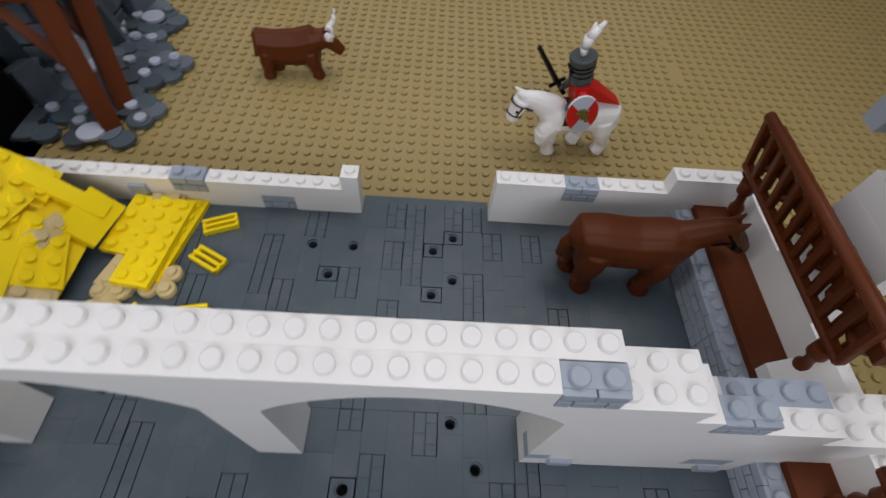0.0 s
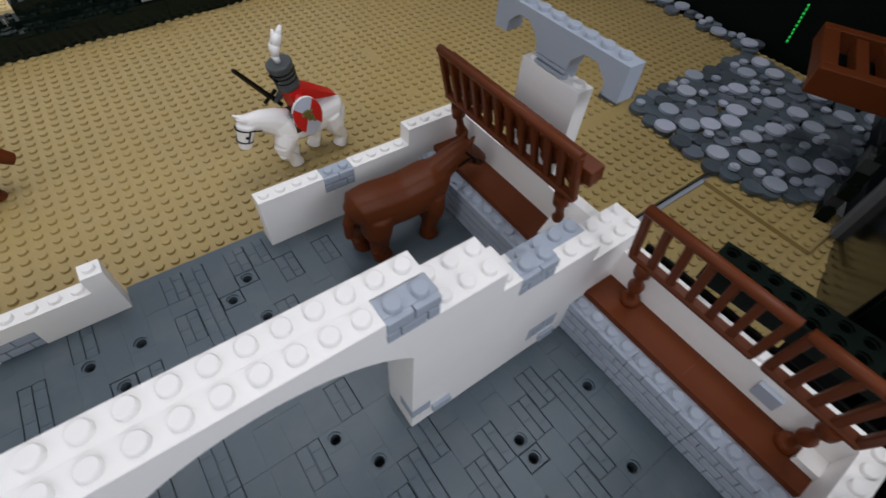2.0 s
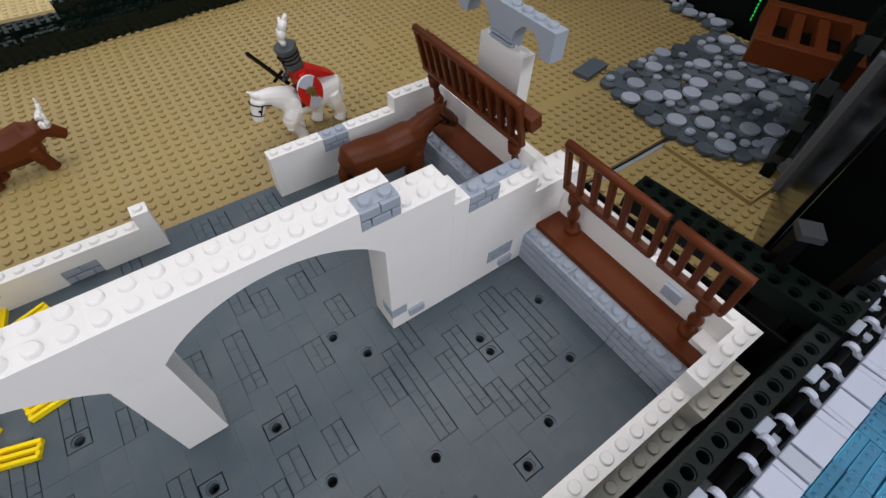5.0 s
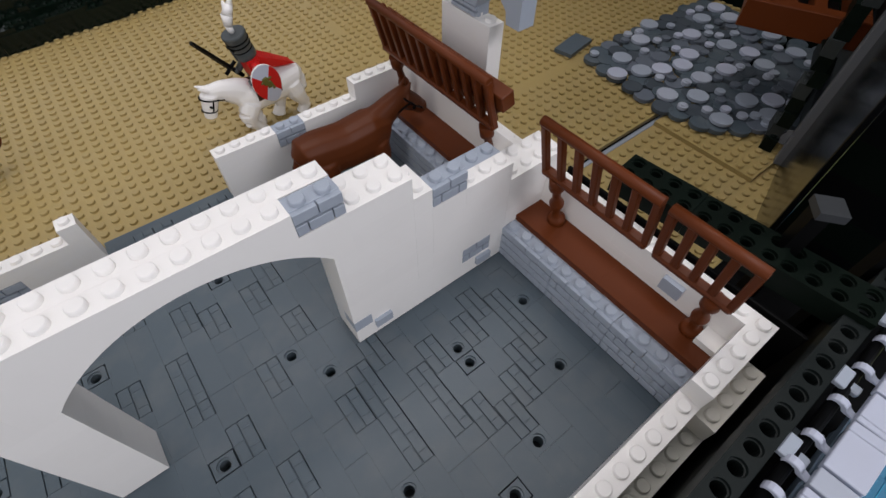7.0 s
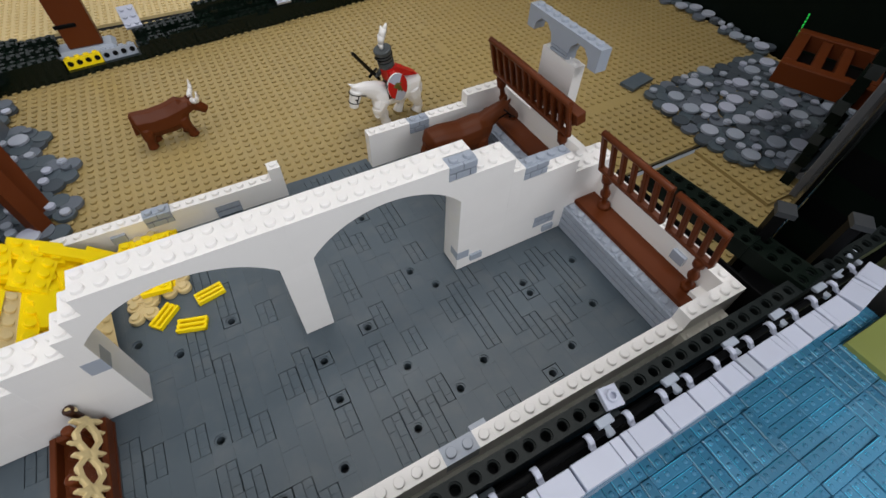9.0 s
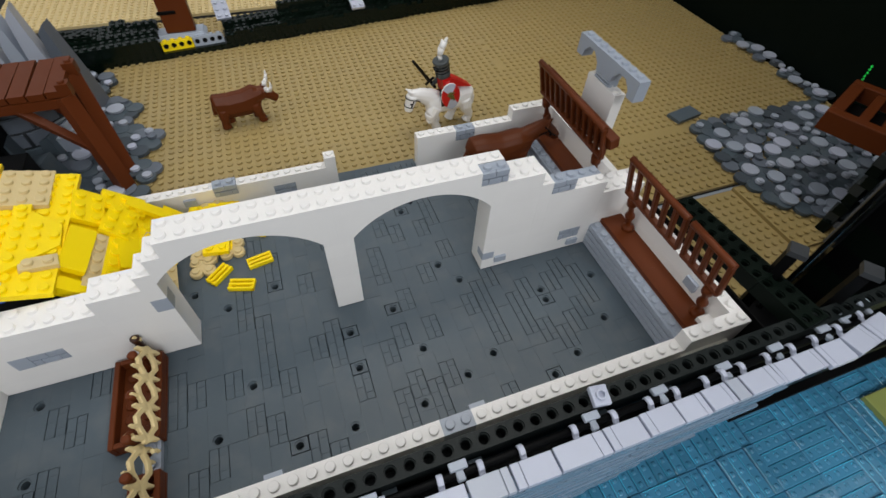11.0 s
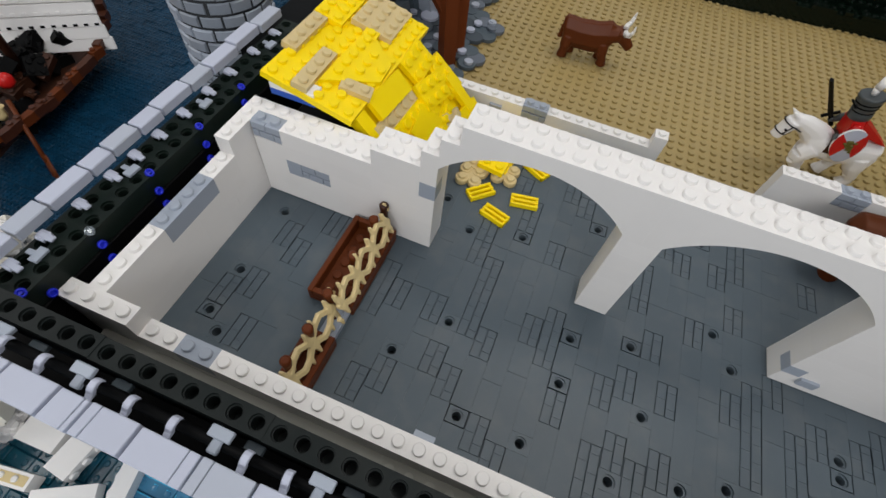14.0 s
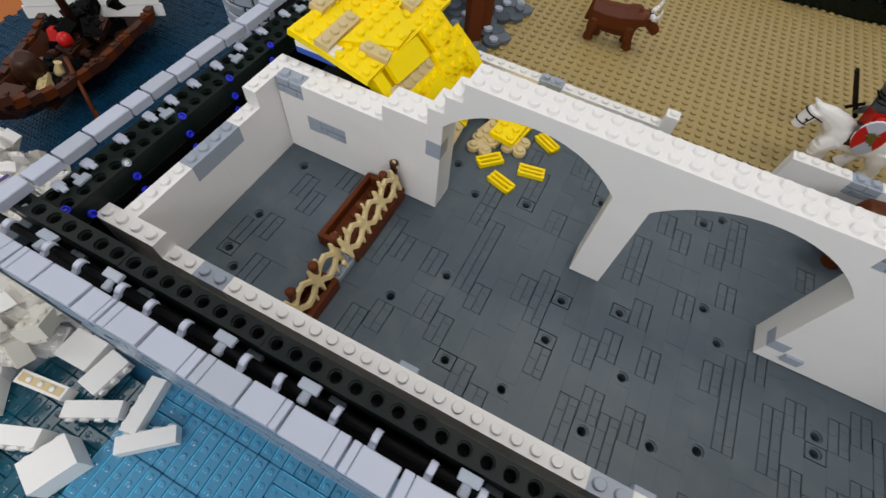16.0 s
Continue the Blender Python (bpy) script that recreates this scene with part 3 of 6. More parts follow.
studded("ground_step", "dark tan studded baseplate, one step higher", 63, 7.0, 69, 16.4, GZ, SAND, 9)
studded("ground_far", "tan studded baseplates beyond the hedge", -20, 75, 110, 110, GZ + 0.4, TAN, 6)
bm = bmesh.new()
box(bm, -150, -90, -18.2, 150, 150, -17.6, 0)
part("table_top", mesh_of(bm, "table_top", BLACK), setting("table", "dark table under the whole model"))

# ---- haystack in the back stall ----
hay = thing("haystack", (0, 20, -0.6), "haystack of yellow and tan plates, loosely piled", "haystack")
HAY0 = Vector((0, 20, -0.6))


def plate_on(parent, base, corner, e1, e2, u, v, w, d, mat, lift=0.0, twist=0.0, name="plate", h=0.4, studs=True):
    """A plate laid on the slope that starts at corner and runs along e1 and e2."""
    x = Vector(e1).normalized()
    n = x.cross(Vector(e2)).normalized()
    y = n.cross(x)
    rot = Matrix((x, y, n)).transposed().to_4x4() @ pose(0, 0, 0, rnd.uniform(-1.5, 1.5), rnd.uniform(-1.5, 1.5), twist)
    ob = new(name, brick_mesh(w, d, h, mat, studs))
    ob.parent = parent
    at = Vector(corner) + x * u + y * v + n * lift - base
    ob.matrix_basis = Matrix.Translation(at * U) @ rot
    return ob


ROOF, R1, R2 = (-4.05, 14.5, 8.1), (1.0, 0.0, -0.267), (0.0, 1.0, -0.04)
for u, v, w, d, mat, lift, twist in ((0, 0, 6, 4, YELLOW, -0.4, 0), (0, 4, 4, 8, YELLOW, -0.4, 0.5), (4, 4, 2, 8, YELLOW, -0.42, -0.6), (-0.25, 2.6, 1, 4, TAN, 0.0, 1), (-0.4, 6.7, 2, 6, YELLOW, 0.0, 2), (1.9, 0.1, 1, 4, TAN, 0.0, 2), (1.75, 7.9, 3, 4, TAN, 0.02, 2), (4.15, 1.7, 2, 1, TAN, 0.0, 12), (2.95, 7.0, 1, 1, YELLOW, 0.0, 4), (0.2, 7.9, 1, 4, YELLOW, -0.02, 2)):
    plate_on(hay, HAY0, ROOF, R1, R2, u, v, w, d, mat, lift, twist)


def wedge_plate_mesh(outline, mat, h=0.4):
    """A plate cut to a convex outline, with a stud wherever one fits."""
    bm = bmesh.new()
    low = [bm.verts.new((x * U, y * U, 0)) for x, y in outline]
    mid_ring = [bm.verts.new((x * U, y * U, (h - 0.03) * U)) for x, y in outline]
    cx, cy = sum(p[0] for p in outline) / len(outline), sum(p[1] for p in outline) / len(outline)
    top = [bm.verts.new(((x + (cx - x) * 0.015) * U, (y + (cy - y) * 0.015) * U, h * U)) for x, y in outline]
    bridge(bm, low, mid_ring)
    bridge(bm, mid_ring, top)
    bm.faces.new(top)
    bm.faces.new(low[::-1])
    inside = lambda x, y: all((q[0] - p[0]) * (y - p[1]) - (q[1] - p[1]) * (x - p[0]) > 0.36 * math.hypot(q[0] - p[0], q[1] - p[1]) for p, q in zip(outline, outline[1:] + outline[:1]))
    for i in range(9):
        for j in range(9):
            if inside(i + 0.5, j + 0.5):
                stud(bm, i + 0.5, j + 0.5, h)
    return mesh_of(bm, "plate", mat)


wedge = plate_on(hay, HAY0, ROOF, R1, R2, 3.0, 1.3, 1, 1, YELLOW, 0.03, 0)
wedge.data = wedge_plate_mesh([(0.0, 0.0), (2.95, 2.6), (2.8, 4.6), (0.95, 6.1), (0.0, 6.1)], YELLOW)
SLOPE, S1, S2 = (1.8, 15.2, 6.3), (1.0, 0.0, -0.93), (0.0, 1.0, 0.0)
for v, d in ((0, 4), (4, 3), (7, 3)):
    plate_on(hay, HAY0, SLOPE, S1, S2, -0.3, v, 7.4, d, YELLOW, -0.95, studs=False)
for u, v, w, d, mat, lift, twist, studs in ((-0.35, 1.5, 1.6, 4, YELLOW, -0.22, -5, False), (-0.3, 0.0, 3, 1, YELLOW, -0.5, -6, False), (1.15, 0.5, 1, 5, TAN, -0.5, -3, True), (2.1, 0.4, 1, 5, YELLOW, -0.48, -3, True), (-0.1, 6.2, 2, 3, YELLOW, -0.4, 3, True), (1.55, 5.6, 2, 3, YELLOW, -0.15, -12, True), (1.6, 8.3, 3, 2, YELLOW, -0.5, 2, True), (3.2, 2.5, 2, 3, YELLOW, -0.25, 9, False), (3.3, 0.3, 2, 2, YELLOW, -0.45, -4, True), (4.5, 6.1, 1, 2, TAN, -0.3, -18, True), (3.4, 5.3, 2, 2, YELLOW, -0.45, 6, True), (3.1, 8.9, 4, 1, YELLOW, -0.2, -5, False), (5.4, 7.2, 2, 3, YELLOW, -0.25, -8, False), (5.2, 0.9, 2, 3, TAN, -0.5, 4, True), (5.1, 3.6, 2, 4, YELLOW, -0.35, 16, True)):
    plate_on(hay, HAY0, SLOPE, S1, S2, u, v, w, d, mat, lift, twist, studs=studs)
for x, y, z, w, d, mat, rot, tilt in ((8.6, 20.2, 0.7, 2, 6, YELLOW, -6, 3), (8.75, 20.9, 0.25, 2, 6, YELLOW, -9, 5), (7.0, 22.4, 0.38, 2, 4, YELLOW, -9, 3), (7.5, 20.3, 0.25, 2, 2, TAN, -14, 6), (8.5, 25.6, 0.35, 2, 1, TAN, 6, 0)):
    part("plate", brick_mesh(w, d, 0.4, mat), hay, Vector((x, y, z + 0.0)) - HAY0, rot=(rnd.uniform(-2, 2), tilt, rot))
# added filler, black to paint the shade seen through gaps in the pile
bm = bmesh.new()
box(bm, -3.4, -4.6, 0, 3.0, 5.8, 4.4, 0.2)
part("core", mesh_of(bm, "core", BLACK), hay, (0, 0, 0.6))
for z, mat in ((6.55, BLUE), (6.97, WHITE)):
    part("plate", brick_mesh(3, 1, 0.42, mat, False), hay, Vector((-3.75, 14.62, z)) - HAY0)


def round_brick_mesh(mat):
    bm = bmesh.new()
    lathe(bm, 0, 0, ((0.55, 0), (0.6, 0.04), (0.6, 0.36), (0.55, 0.4)), 20)
    for a, b in ((-0.5, -0.5), (0.5, -0.5), (0.5, 0.5), (-0.5, 0.5)):
        lathe(bm, a, b, ((0.46, 0), (0.5, 0.05), (0.5, 0.4), (0.46, 0.46)), 14)
        stud(bm, a, b, 0.46, 12)
    return mesh_of(bm, "round_brick", mat)


ROUND = round_brick_mesh(TAN)
for x, y in ((8.4, 19.5), (10.75, 20.8), (8.2, 25.4)):
    solo("hay_bale", ROUND, (x, y, 0), "tan round brick that props the hay up", "round brick", "tan round bricks under the hay")


def grille_mesh():
    bm = bmesh.new()
    for y in (0, 0.4, 0.8):
        box(bm, 0, y, 0, 2, y + 0.2, 0.4, 0.03)
    for x in (0, 1.8):
        box(bm, x, 0.0, 0.02, x + 0.2, 1.0, 0.3, 0.03)
    bmesh.ops.translate(bm, verts=bm.verts[:], vec=(-U, -0.5 * U, 0))
    return mesh_of(bm, "grille", YELLOW)


GRILLE = grille_mesh()
for x, y, rot in ((12.8, 24.9, 22), (12.8, 22.4, -28), (12.8, 18.9, 11), (9.6, 18.4, 45), (11.2, 16.8, -17)):
    solo("grille_tile", GRILLE, (x, y, 0.0), "yellow slotted tile, a wisp of hay on the floor", "tile", "yellow slotted tiles on the floor", rot=(0, 0, rot))

# ---- troughs and the lattice between them ----


def trough(x0, y0, x1, y1, h):
    ob = thing("trough", (x0, y0, 0), "reddish-brown open feeding trough on the stable floor", "trough", "feeding troughs")
    w, d = x1 - x0, y1 - y0
    for name, q in (("bottom", (0, 0, 0, w, d, 0.3)), ("long_side", (0, 0, 0.3, 0.35, d, h)), ("long_side", (w - 0.35, 0, 0.3, w, d, h)), ("end_side", (0.35, 0, 0.3, w - 0.35, 0.35, h)), ("end_side", (0.35, d - 0.35, 0.3, w - 0.35, d, h))):
        bm = bmesh.new()
        box(bm, *q, bevel=0.05)
        side = part(name, mesh_of(bm, name, BROWN), ob)
        bottom = side if name == "bottom" else bottom
    if d > 4:
        for i in range(int(d) - 1):
            bm = bmesh.new()
            stud(bm, 0, 0, 0.3)
            me = mesh_of(bm, "stud", BROWN)
            part("stud", me, bottom, (0.9, 0.9 + i, 0))
            part("stud", me, bottom, (1.9, 0.9 + i, 0))


trough(2.85, 6.0, 5.8, 12.1, 1.1)
trough(4.1, 0.9, 5.85, 4.0, 1.1)
bar = thing("grey_plate", (4.6, 4.1, 0), "light grey plate between the troughs", "plate")
part("plate", brick_mesh(1, 2, 0.4, GREY), bar)

lat = thing("lattice_fence", (5.25, 0.7, 0.3), "tan branching lattice clipped to brown posts over the troughs", "fence")
LP = (0.6, 2.5, 4.7, 7.4, 10.2, 11.4)
for k, y in enumerate(LP):
    bm = bmesh.new()
    lathe(bm, 0, 0, ((0.3, 0), (0.3, 0.3), (0.24, 0.4), (0.24, 2.4), (0.28, 2.6), (0.3, 2.9), (0.18, 3.02)), 12)
    part("post", mesh_of(bm, "post", BROWN if k < 5 else DARKBROWN), lat, (-0.4 + 0.1 * (k % 2), y, 0))


def strip(bm, pts, width, thick):
    """A flat moulded strand through points (y, z)."""
    rows = []
    for i, p in enumerate(pts):
        a, b = Vector(pts[max(i - 1, 0)]), Vector(pts[min(i + 1, len(pts) - 1)])
        t = (b - a).normalized()
        n = Vector((-t.y, t.x)) * width[i] / 2
        q = Vector(p)
        rows.append([bm.verts.new((x * thick / 2 * U, c.x * U, c.y * U)) for x, c in ((-1, q - n), (1, q - n), (1, q + n), (-1, q + n))])
    for a, b in zip(rows, rows[1:]):
        bridge(bm, a, b)
    bm.faces.new(rows[0][::-1])
    bm.faces.new(rows[-1])


def lattice_mesh(cells, pitch):
    """A chain of pointed ovals cut from one flat strip, with short twigs at the knots."""
    bm = bmesh.new()
    for c in range(cells):
        y0 = c * pitch
        for s in (1, -1):
            pts = [(-0.04, 0.1), (0.12, 0.2), (0.34, 0.55), (0.62, 0.68), (0.86, 0.3), (1.04, 0.1)]
            strip(bm, [(y0 + (u if s > 0 else 1 - u) * pitch, 2.2 + s * v * 0.95) for u, v in pts], [0.28, 0.3, 0.3, 0.32, 0.3, 0.28], 0.27)
    for c in range(cells + 1):
        y = c * pitch
        strip(bm, [(y - 0.3, 2.2), (y, 2.22), (y + 0.3, 2.2)], [0.3, 0.36, 0.3], 0.28)
        strip(bm, [(y + 0.06, 2.35), (y - 0.06, 2.7), (y - 0.04, 3.1)], [0.4, 0.26, 0.14], 0.34)
        strip(bm, [(y - 0.06, 2.05), (y + 0.06, 1.7), (y + 0.04, 1.3)], [0.4, 0.26, 0.14], 0.34)
        strip(bm, [(y + 0.36 * pitch, 2.7), (y + 0.3 * pitch, 3.0), (y + 0.33 * pitch, 3.3)], [0.3, 0.2, 0.12], 0.26)
        strip(bm, [(y - 0.36 * pitch, 1.75), (y - 0.3 * pitch, 1.45), (y - 0.33 * pitch, 1.2)], [0.3, 0.2, 0.12], 0.26)
    bmesh.ops.recalc_face_normals(bm, faces=bm.faces[:])
    return mesh_of(melt(bm, 0.045, 2), "lattice", TAN)


for y, c, p in ((0.15, 2, 2.1), (4.75, 3, 2.0)):
    part("lattice_panel", lattice_mesh(c, p), lat, (0.85 if y < 4 else 1.2, y, -0.25 if y < 4 else 0.1), rot=(0, -24, rnd.uniform(-2, 2)))

# ---- animals and the rider: plain toy figures, one mesh each ----


def leg_chain(bm, joints, mat=0):
    """A leg through joints (x, y, z, radius), hip first."""
    for p, q in zip(joints, joints[1:]):
        tube(bm, p[:3], q[:3], p[3], q[3], 10, mat)


def horse_mesh(mats, bridle, low=False):
    """Faces -x, feet at z = 0."""
    bm = bmesh.new()
    loft(bm, [((-2.2, 0, 2.9), 0.35, 0.5, -20), ((-1.9, 0, 2.85), 0.75, 1.05, -15), ((-1.0, 0, 2.85), 0.95, 1.2, -5), ((0.3, 0, 2.75), 0.95, 1.15, 0), ((1.6, 0, 2.9), 0.95, 1.15, 5), ((2.4, 0, 2.98), 0.85, 1.05, 15), ((2.85, 0, 2.95), 0.35, 0.45, 25)], 16, 0, 0.32 if low else 0.12)
    neck = [((-1.2, 0, 3.15), 0.75, 0.95, 40), ((-2.0, 0, 3.55), 0.6, 0.72, 30), ((-2.8, 0, 3.95), 0.5, 0.6, 25), ((-3.3, 0, 4.15), 0.42, 0.52, 5), ((-3.5, 0, 4.1), 0.3, 0.35, -10)]
    if low:
        loft(bm, neck, 12)
        tube(bm, (-3.1, 0, 4.05), (-4.05, 0, 3.3), 0.58, 0.42, 12)
        tube(bm, (-3.95, 0, 3.35), (-4.4, 0, 2.95), 0.42, 0.36, 12)
    else:
        loft(bm, [((-1.2, 0, 3.2), 0.78, 1.1, 50), ((-2.1, 0, 3.85), 0.64, 0.9, 42), ((-2.9, 0, 4.2), 0.52, 0.72, 28), ((-3.55, 0, 4.3), 0.45, 0.58, 8), ((-3.85, 0, 4.2), 0.3, 0.35, -10)], 12)
        tube(bm, (-3.5, 0, 4.2), (-3.85, 0, 3.1), 0.6, 0.46, 12)
        tube(bm, (-3.83, 0, 3.2), (-3.95, 0, 2.55), 0.46, 0.4, 12)
    for s in (-1, 1):
        if low:
            tube(bm, (-3.35, 0.2 * s, 4.4), (-3.6, 0.25 * s, 4.85), 0.2, 0.06, 7)
        else:
            tube(bm, (-3.6, 0.22 * s, 4.6), (-4.1, 0.27 * s, 5.0), 0.22, 0.07, 7)

    loft(bm, [((2.7, 0, 3.3), 0.2, 0.25, 30), ((2.95, 0, 2.5), 0.28, 0.3, 60), ((3.0, 0, 1.6), 0.18, 0.2, 70)], 8)
    k = 0.35
    if low:
        leg_chain(bm, ((-1.3, -0.42, 2.6, 0.62), (-1.45 - 0.5 * k, -0.5, 1.7, 0.6), (-1.55 - 0.55 * k, -0.52, 1.2, 0.46), (-1.5 - 0.35 * k, -0.52, 0.62, 0.36), (-1.55 - 0.6 * k, -0.52, 0.3, 0.46), (-1.55 - 0.65 * k, -0.52, 0.0, 0.54)))
        leg_chain(bm, ((1.75, 0.38, 2.8, 0.75), (1.8, 0.46, 1.9, 0.72), (1.8 - 0.2 * k, 0.52, 1.3, 0.52), (1.95 - 0.15 * k, 0.52, 0.75, 0.38), (1.85 - 0.3 * k, 0.52, 0.3, 0.46), (1.75 - 0.35 * k, 0.52, 0.0, 0.55)))
    else:
        k = 1.0
        leg_chain(bm, ((-1.3, -0.42, 2.6, 0.74), (-1.75, -0.5, 1.9, 0.68), (-1.85, -0.52, 1.3, 0.52), (-1.45, -0.52, 0.7, 0.38), (-1.2, -0.52, 0.3, 0.44), (-1.15, -0.52, 0.0, 0.52)))
        leg_chain(bm, ((1.6, 0.38, 2.8, 0.75), (1.3, 0.46, 1.9, 0.7), (1.05, 0.52, 1.3, 0.5), (1.05, 0.52, 0.75, 0.38), (0.8, 0.52, 0.3, 0.44), (0.7, 0.52, 0.0, 0.52)))
    leg_chain(bm, ((-1.2, 0.42, 2.6, 0.62), (-1.25 - 0.1 * k, 0.5, 1.7, 0.6), (-1.2 + 0.05 * k, 0.52, 1.2, 0.46), (-1.1 + 0.4 * k, 0.52, 0.62, 0.36), (-1.15 + 0.35 * k, 0.52, 0.3, 0.46), (-1.2 + 0.3 * k, 0.52, 0.0, 0.54)))
    leg_chain(bm, ((1.8, -0.38, 2.8, 0.75), (2.0, -0.46, 1.9, 0.72), (2.05 + 0.15 * k, -0.52, 1.3, 0.52), (2.2 + 0.35 * k, -0.52, 0.75, 0.38), (2.1 + 0.2 * k, -0.52, 0.3, 0.46), (2.0 + 0.15 * k, -0.52, 0.0, 0.55)))
    bmesh.ops.recalc_face_normals(bm, faces=bm.faces[:])
    bm = melt(bm, 0.055, 16)
    if bridle:
        def band(c, r, lean):
            """A thin strap round the head, its plane leaning by lean."""
            pts = [(c[0] + r * math.cos(t) * math.cos(lean), 0.97 * r * math.sin(t), c[2] + r * math.cos(t) * math.sin(lean)) for t in (math.tau * n / 16 for n in range(17))]
            for p, q in zip(pts, pts[1:]):
                tube(bm, p, q, 0.055, 0.055, 5, 1)

        nose, brow = ((-3.86, 0, 3.12), (-3.62, 0, 3.98)) if not low else ((-3.95, 0, 3.38), (-3.3, 0, 3.95))
        lean = -0.3 if not low else 0.75
        band(nose, 0.47, lean)
        band(brow, 0.58, lean)
        for s in (-1, 1):
            tube(bm, (nose[0] + 0.05, 0.46 * s, nose[2]), (brow[0] + 0.05, 0.57 * s, brow[2]), 0.055, 0.055, 5, 1)
            tube(bm, (brow[0] - 0.22, 0.47 * s, brow[2] - 0.4), (brow[0] - 0.22, 0.56 * s, brow[2] - 0.4), 0.09, 0.09, 8, 1)
            tube(bm, (brow[0] + 0.05, 0.55 * s, brow[2]), (brow[0] + 0.75, 0.5 * s, brow[2] - 0.3), 0.05, 0.05, 5, 1)
    return mesh_of(bm, "horse", *mats)


BAY = plastic("dark_reddish_brown_plastic", (0.09, 0.0215, 0.0045), 0.4, 0.08, 0.004, spec=0.15)
h1 = solo("horse_figure", horse_mesh((BAY, BLACK), True, True), (36.4, 22.9, 0), "reddish-brown moulded toy horse standing at the bench", "toy horse", rot=(0, 0, 180))
h1.scale = (1.28, 1.35, 1.28)
h2 = solo("horse_figure", horse_mesh((WHITE, BLACK), True), (35.9, 37.1, GZ + 0.2), "white moulded toy horse with a black bridle", "toy horse", rot=(0, 0, 6))
h2.scale = (1.22, 1.18, 1.1)


def bull_mesh():
    bm = bmesh.new()
    loft(bm, [((-2.8, 0, 2.4), 0.6, 0.9, -10), ((-2.55, 0, 2.25), 0.9, 1.38, -5), ((-1.2, 0, 2.12), 0.98, 1.34, 0), ((0.4, 0, 2.15), 0.98, 1.42, 0), ((1.5, 0, 2.35), 0.95, 1.55, 5), ((2.3, 0, 2.5), 0.65, 0.95, 10)], 8, 0, 0.3)
    for p, q, r, s in (((1.6, 0, 2.7), (2.8, 0, 2.9), 0.95, 0.68), ((2.7, 0, 2.95), (3.7, 0, 2.2), 0.64, 0.48), ((3.6, 0, 2.25), (4.05, 0, 1.85), 0.5, 0.42)):
        tube(bm, p, q, r, s, 12)
    tube(bm, (-2.75, 0, 3.0), (-2.95, 0, 1.4), 0.2, 0.24, 8)
    for s in (-1, 1):
        tube(bm, (2.75, 0.4 * s, 3.3), (2.7, 1.0 * s, 3.2), 0.2, 0.12, 8)
    for x, y, dx in ((-2.1, -0.55, -0.1), (-1.8, 0.55, 0.2), (1.45, -0.55, 0.45), (1.65, 0.55, -0.1)):
        leg_chain(bm, ((x, y * 0.75, 1.9, 0.62), (x + dx * 0.3, y, 1.15, 0.58), (x + dx * 0.7, y, 0.6, 0.46), (x + dx, y, 0.3, 0.5), (x + dx, y, 0.0, 0.56)))
    bmesh.ops.recalc_face_normals(bm, faces=bm.faces[:])
    bm = melt(bm, 0.06, 4)
    for s in (-1, 1):
        tube(bm, (3.05, 0.35 * s, 3.3), (3.15, 0.85 * s, 3.4), 0.27, 0.26, 9, 1)
        tube(bm, (3.14, 0.8 * s, 3.39), (3.45, 1.2 * s, 3.55), 0.26, 0.22, 9, 1)
        tube(bm, (3.43, 1.17 * s, 3.52), (3.6, 1.35 * s, 4.05), 0.22, 0.16, 9, 1)
        tube(bm, (3.6, 1.34 * s, 4.0), (3.6, 1.3 * s, 4.5), 0.16, 0.05, 9, 1)
    return mesh_of(bm, "bull", BROWN, WHITE)


bull = solo("bull_figure", bull_mesh(), (12.9, 44.2, GZ + 0.2), "reddish-brown moulded toy bull with white horns", "toy bull", rot=(0, 0, 6))
bull.scale = (1.03, 1.05, 1.12)


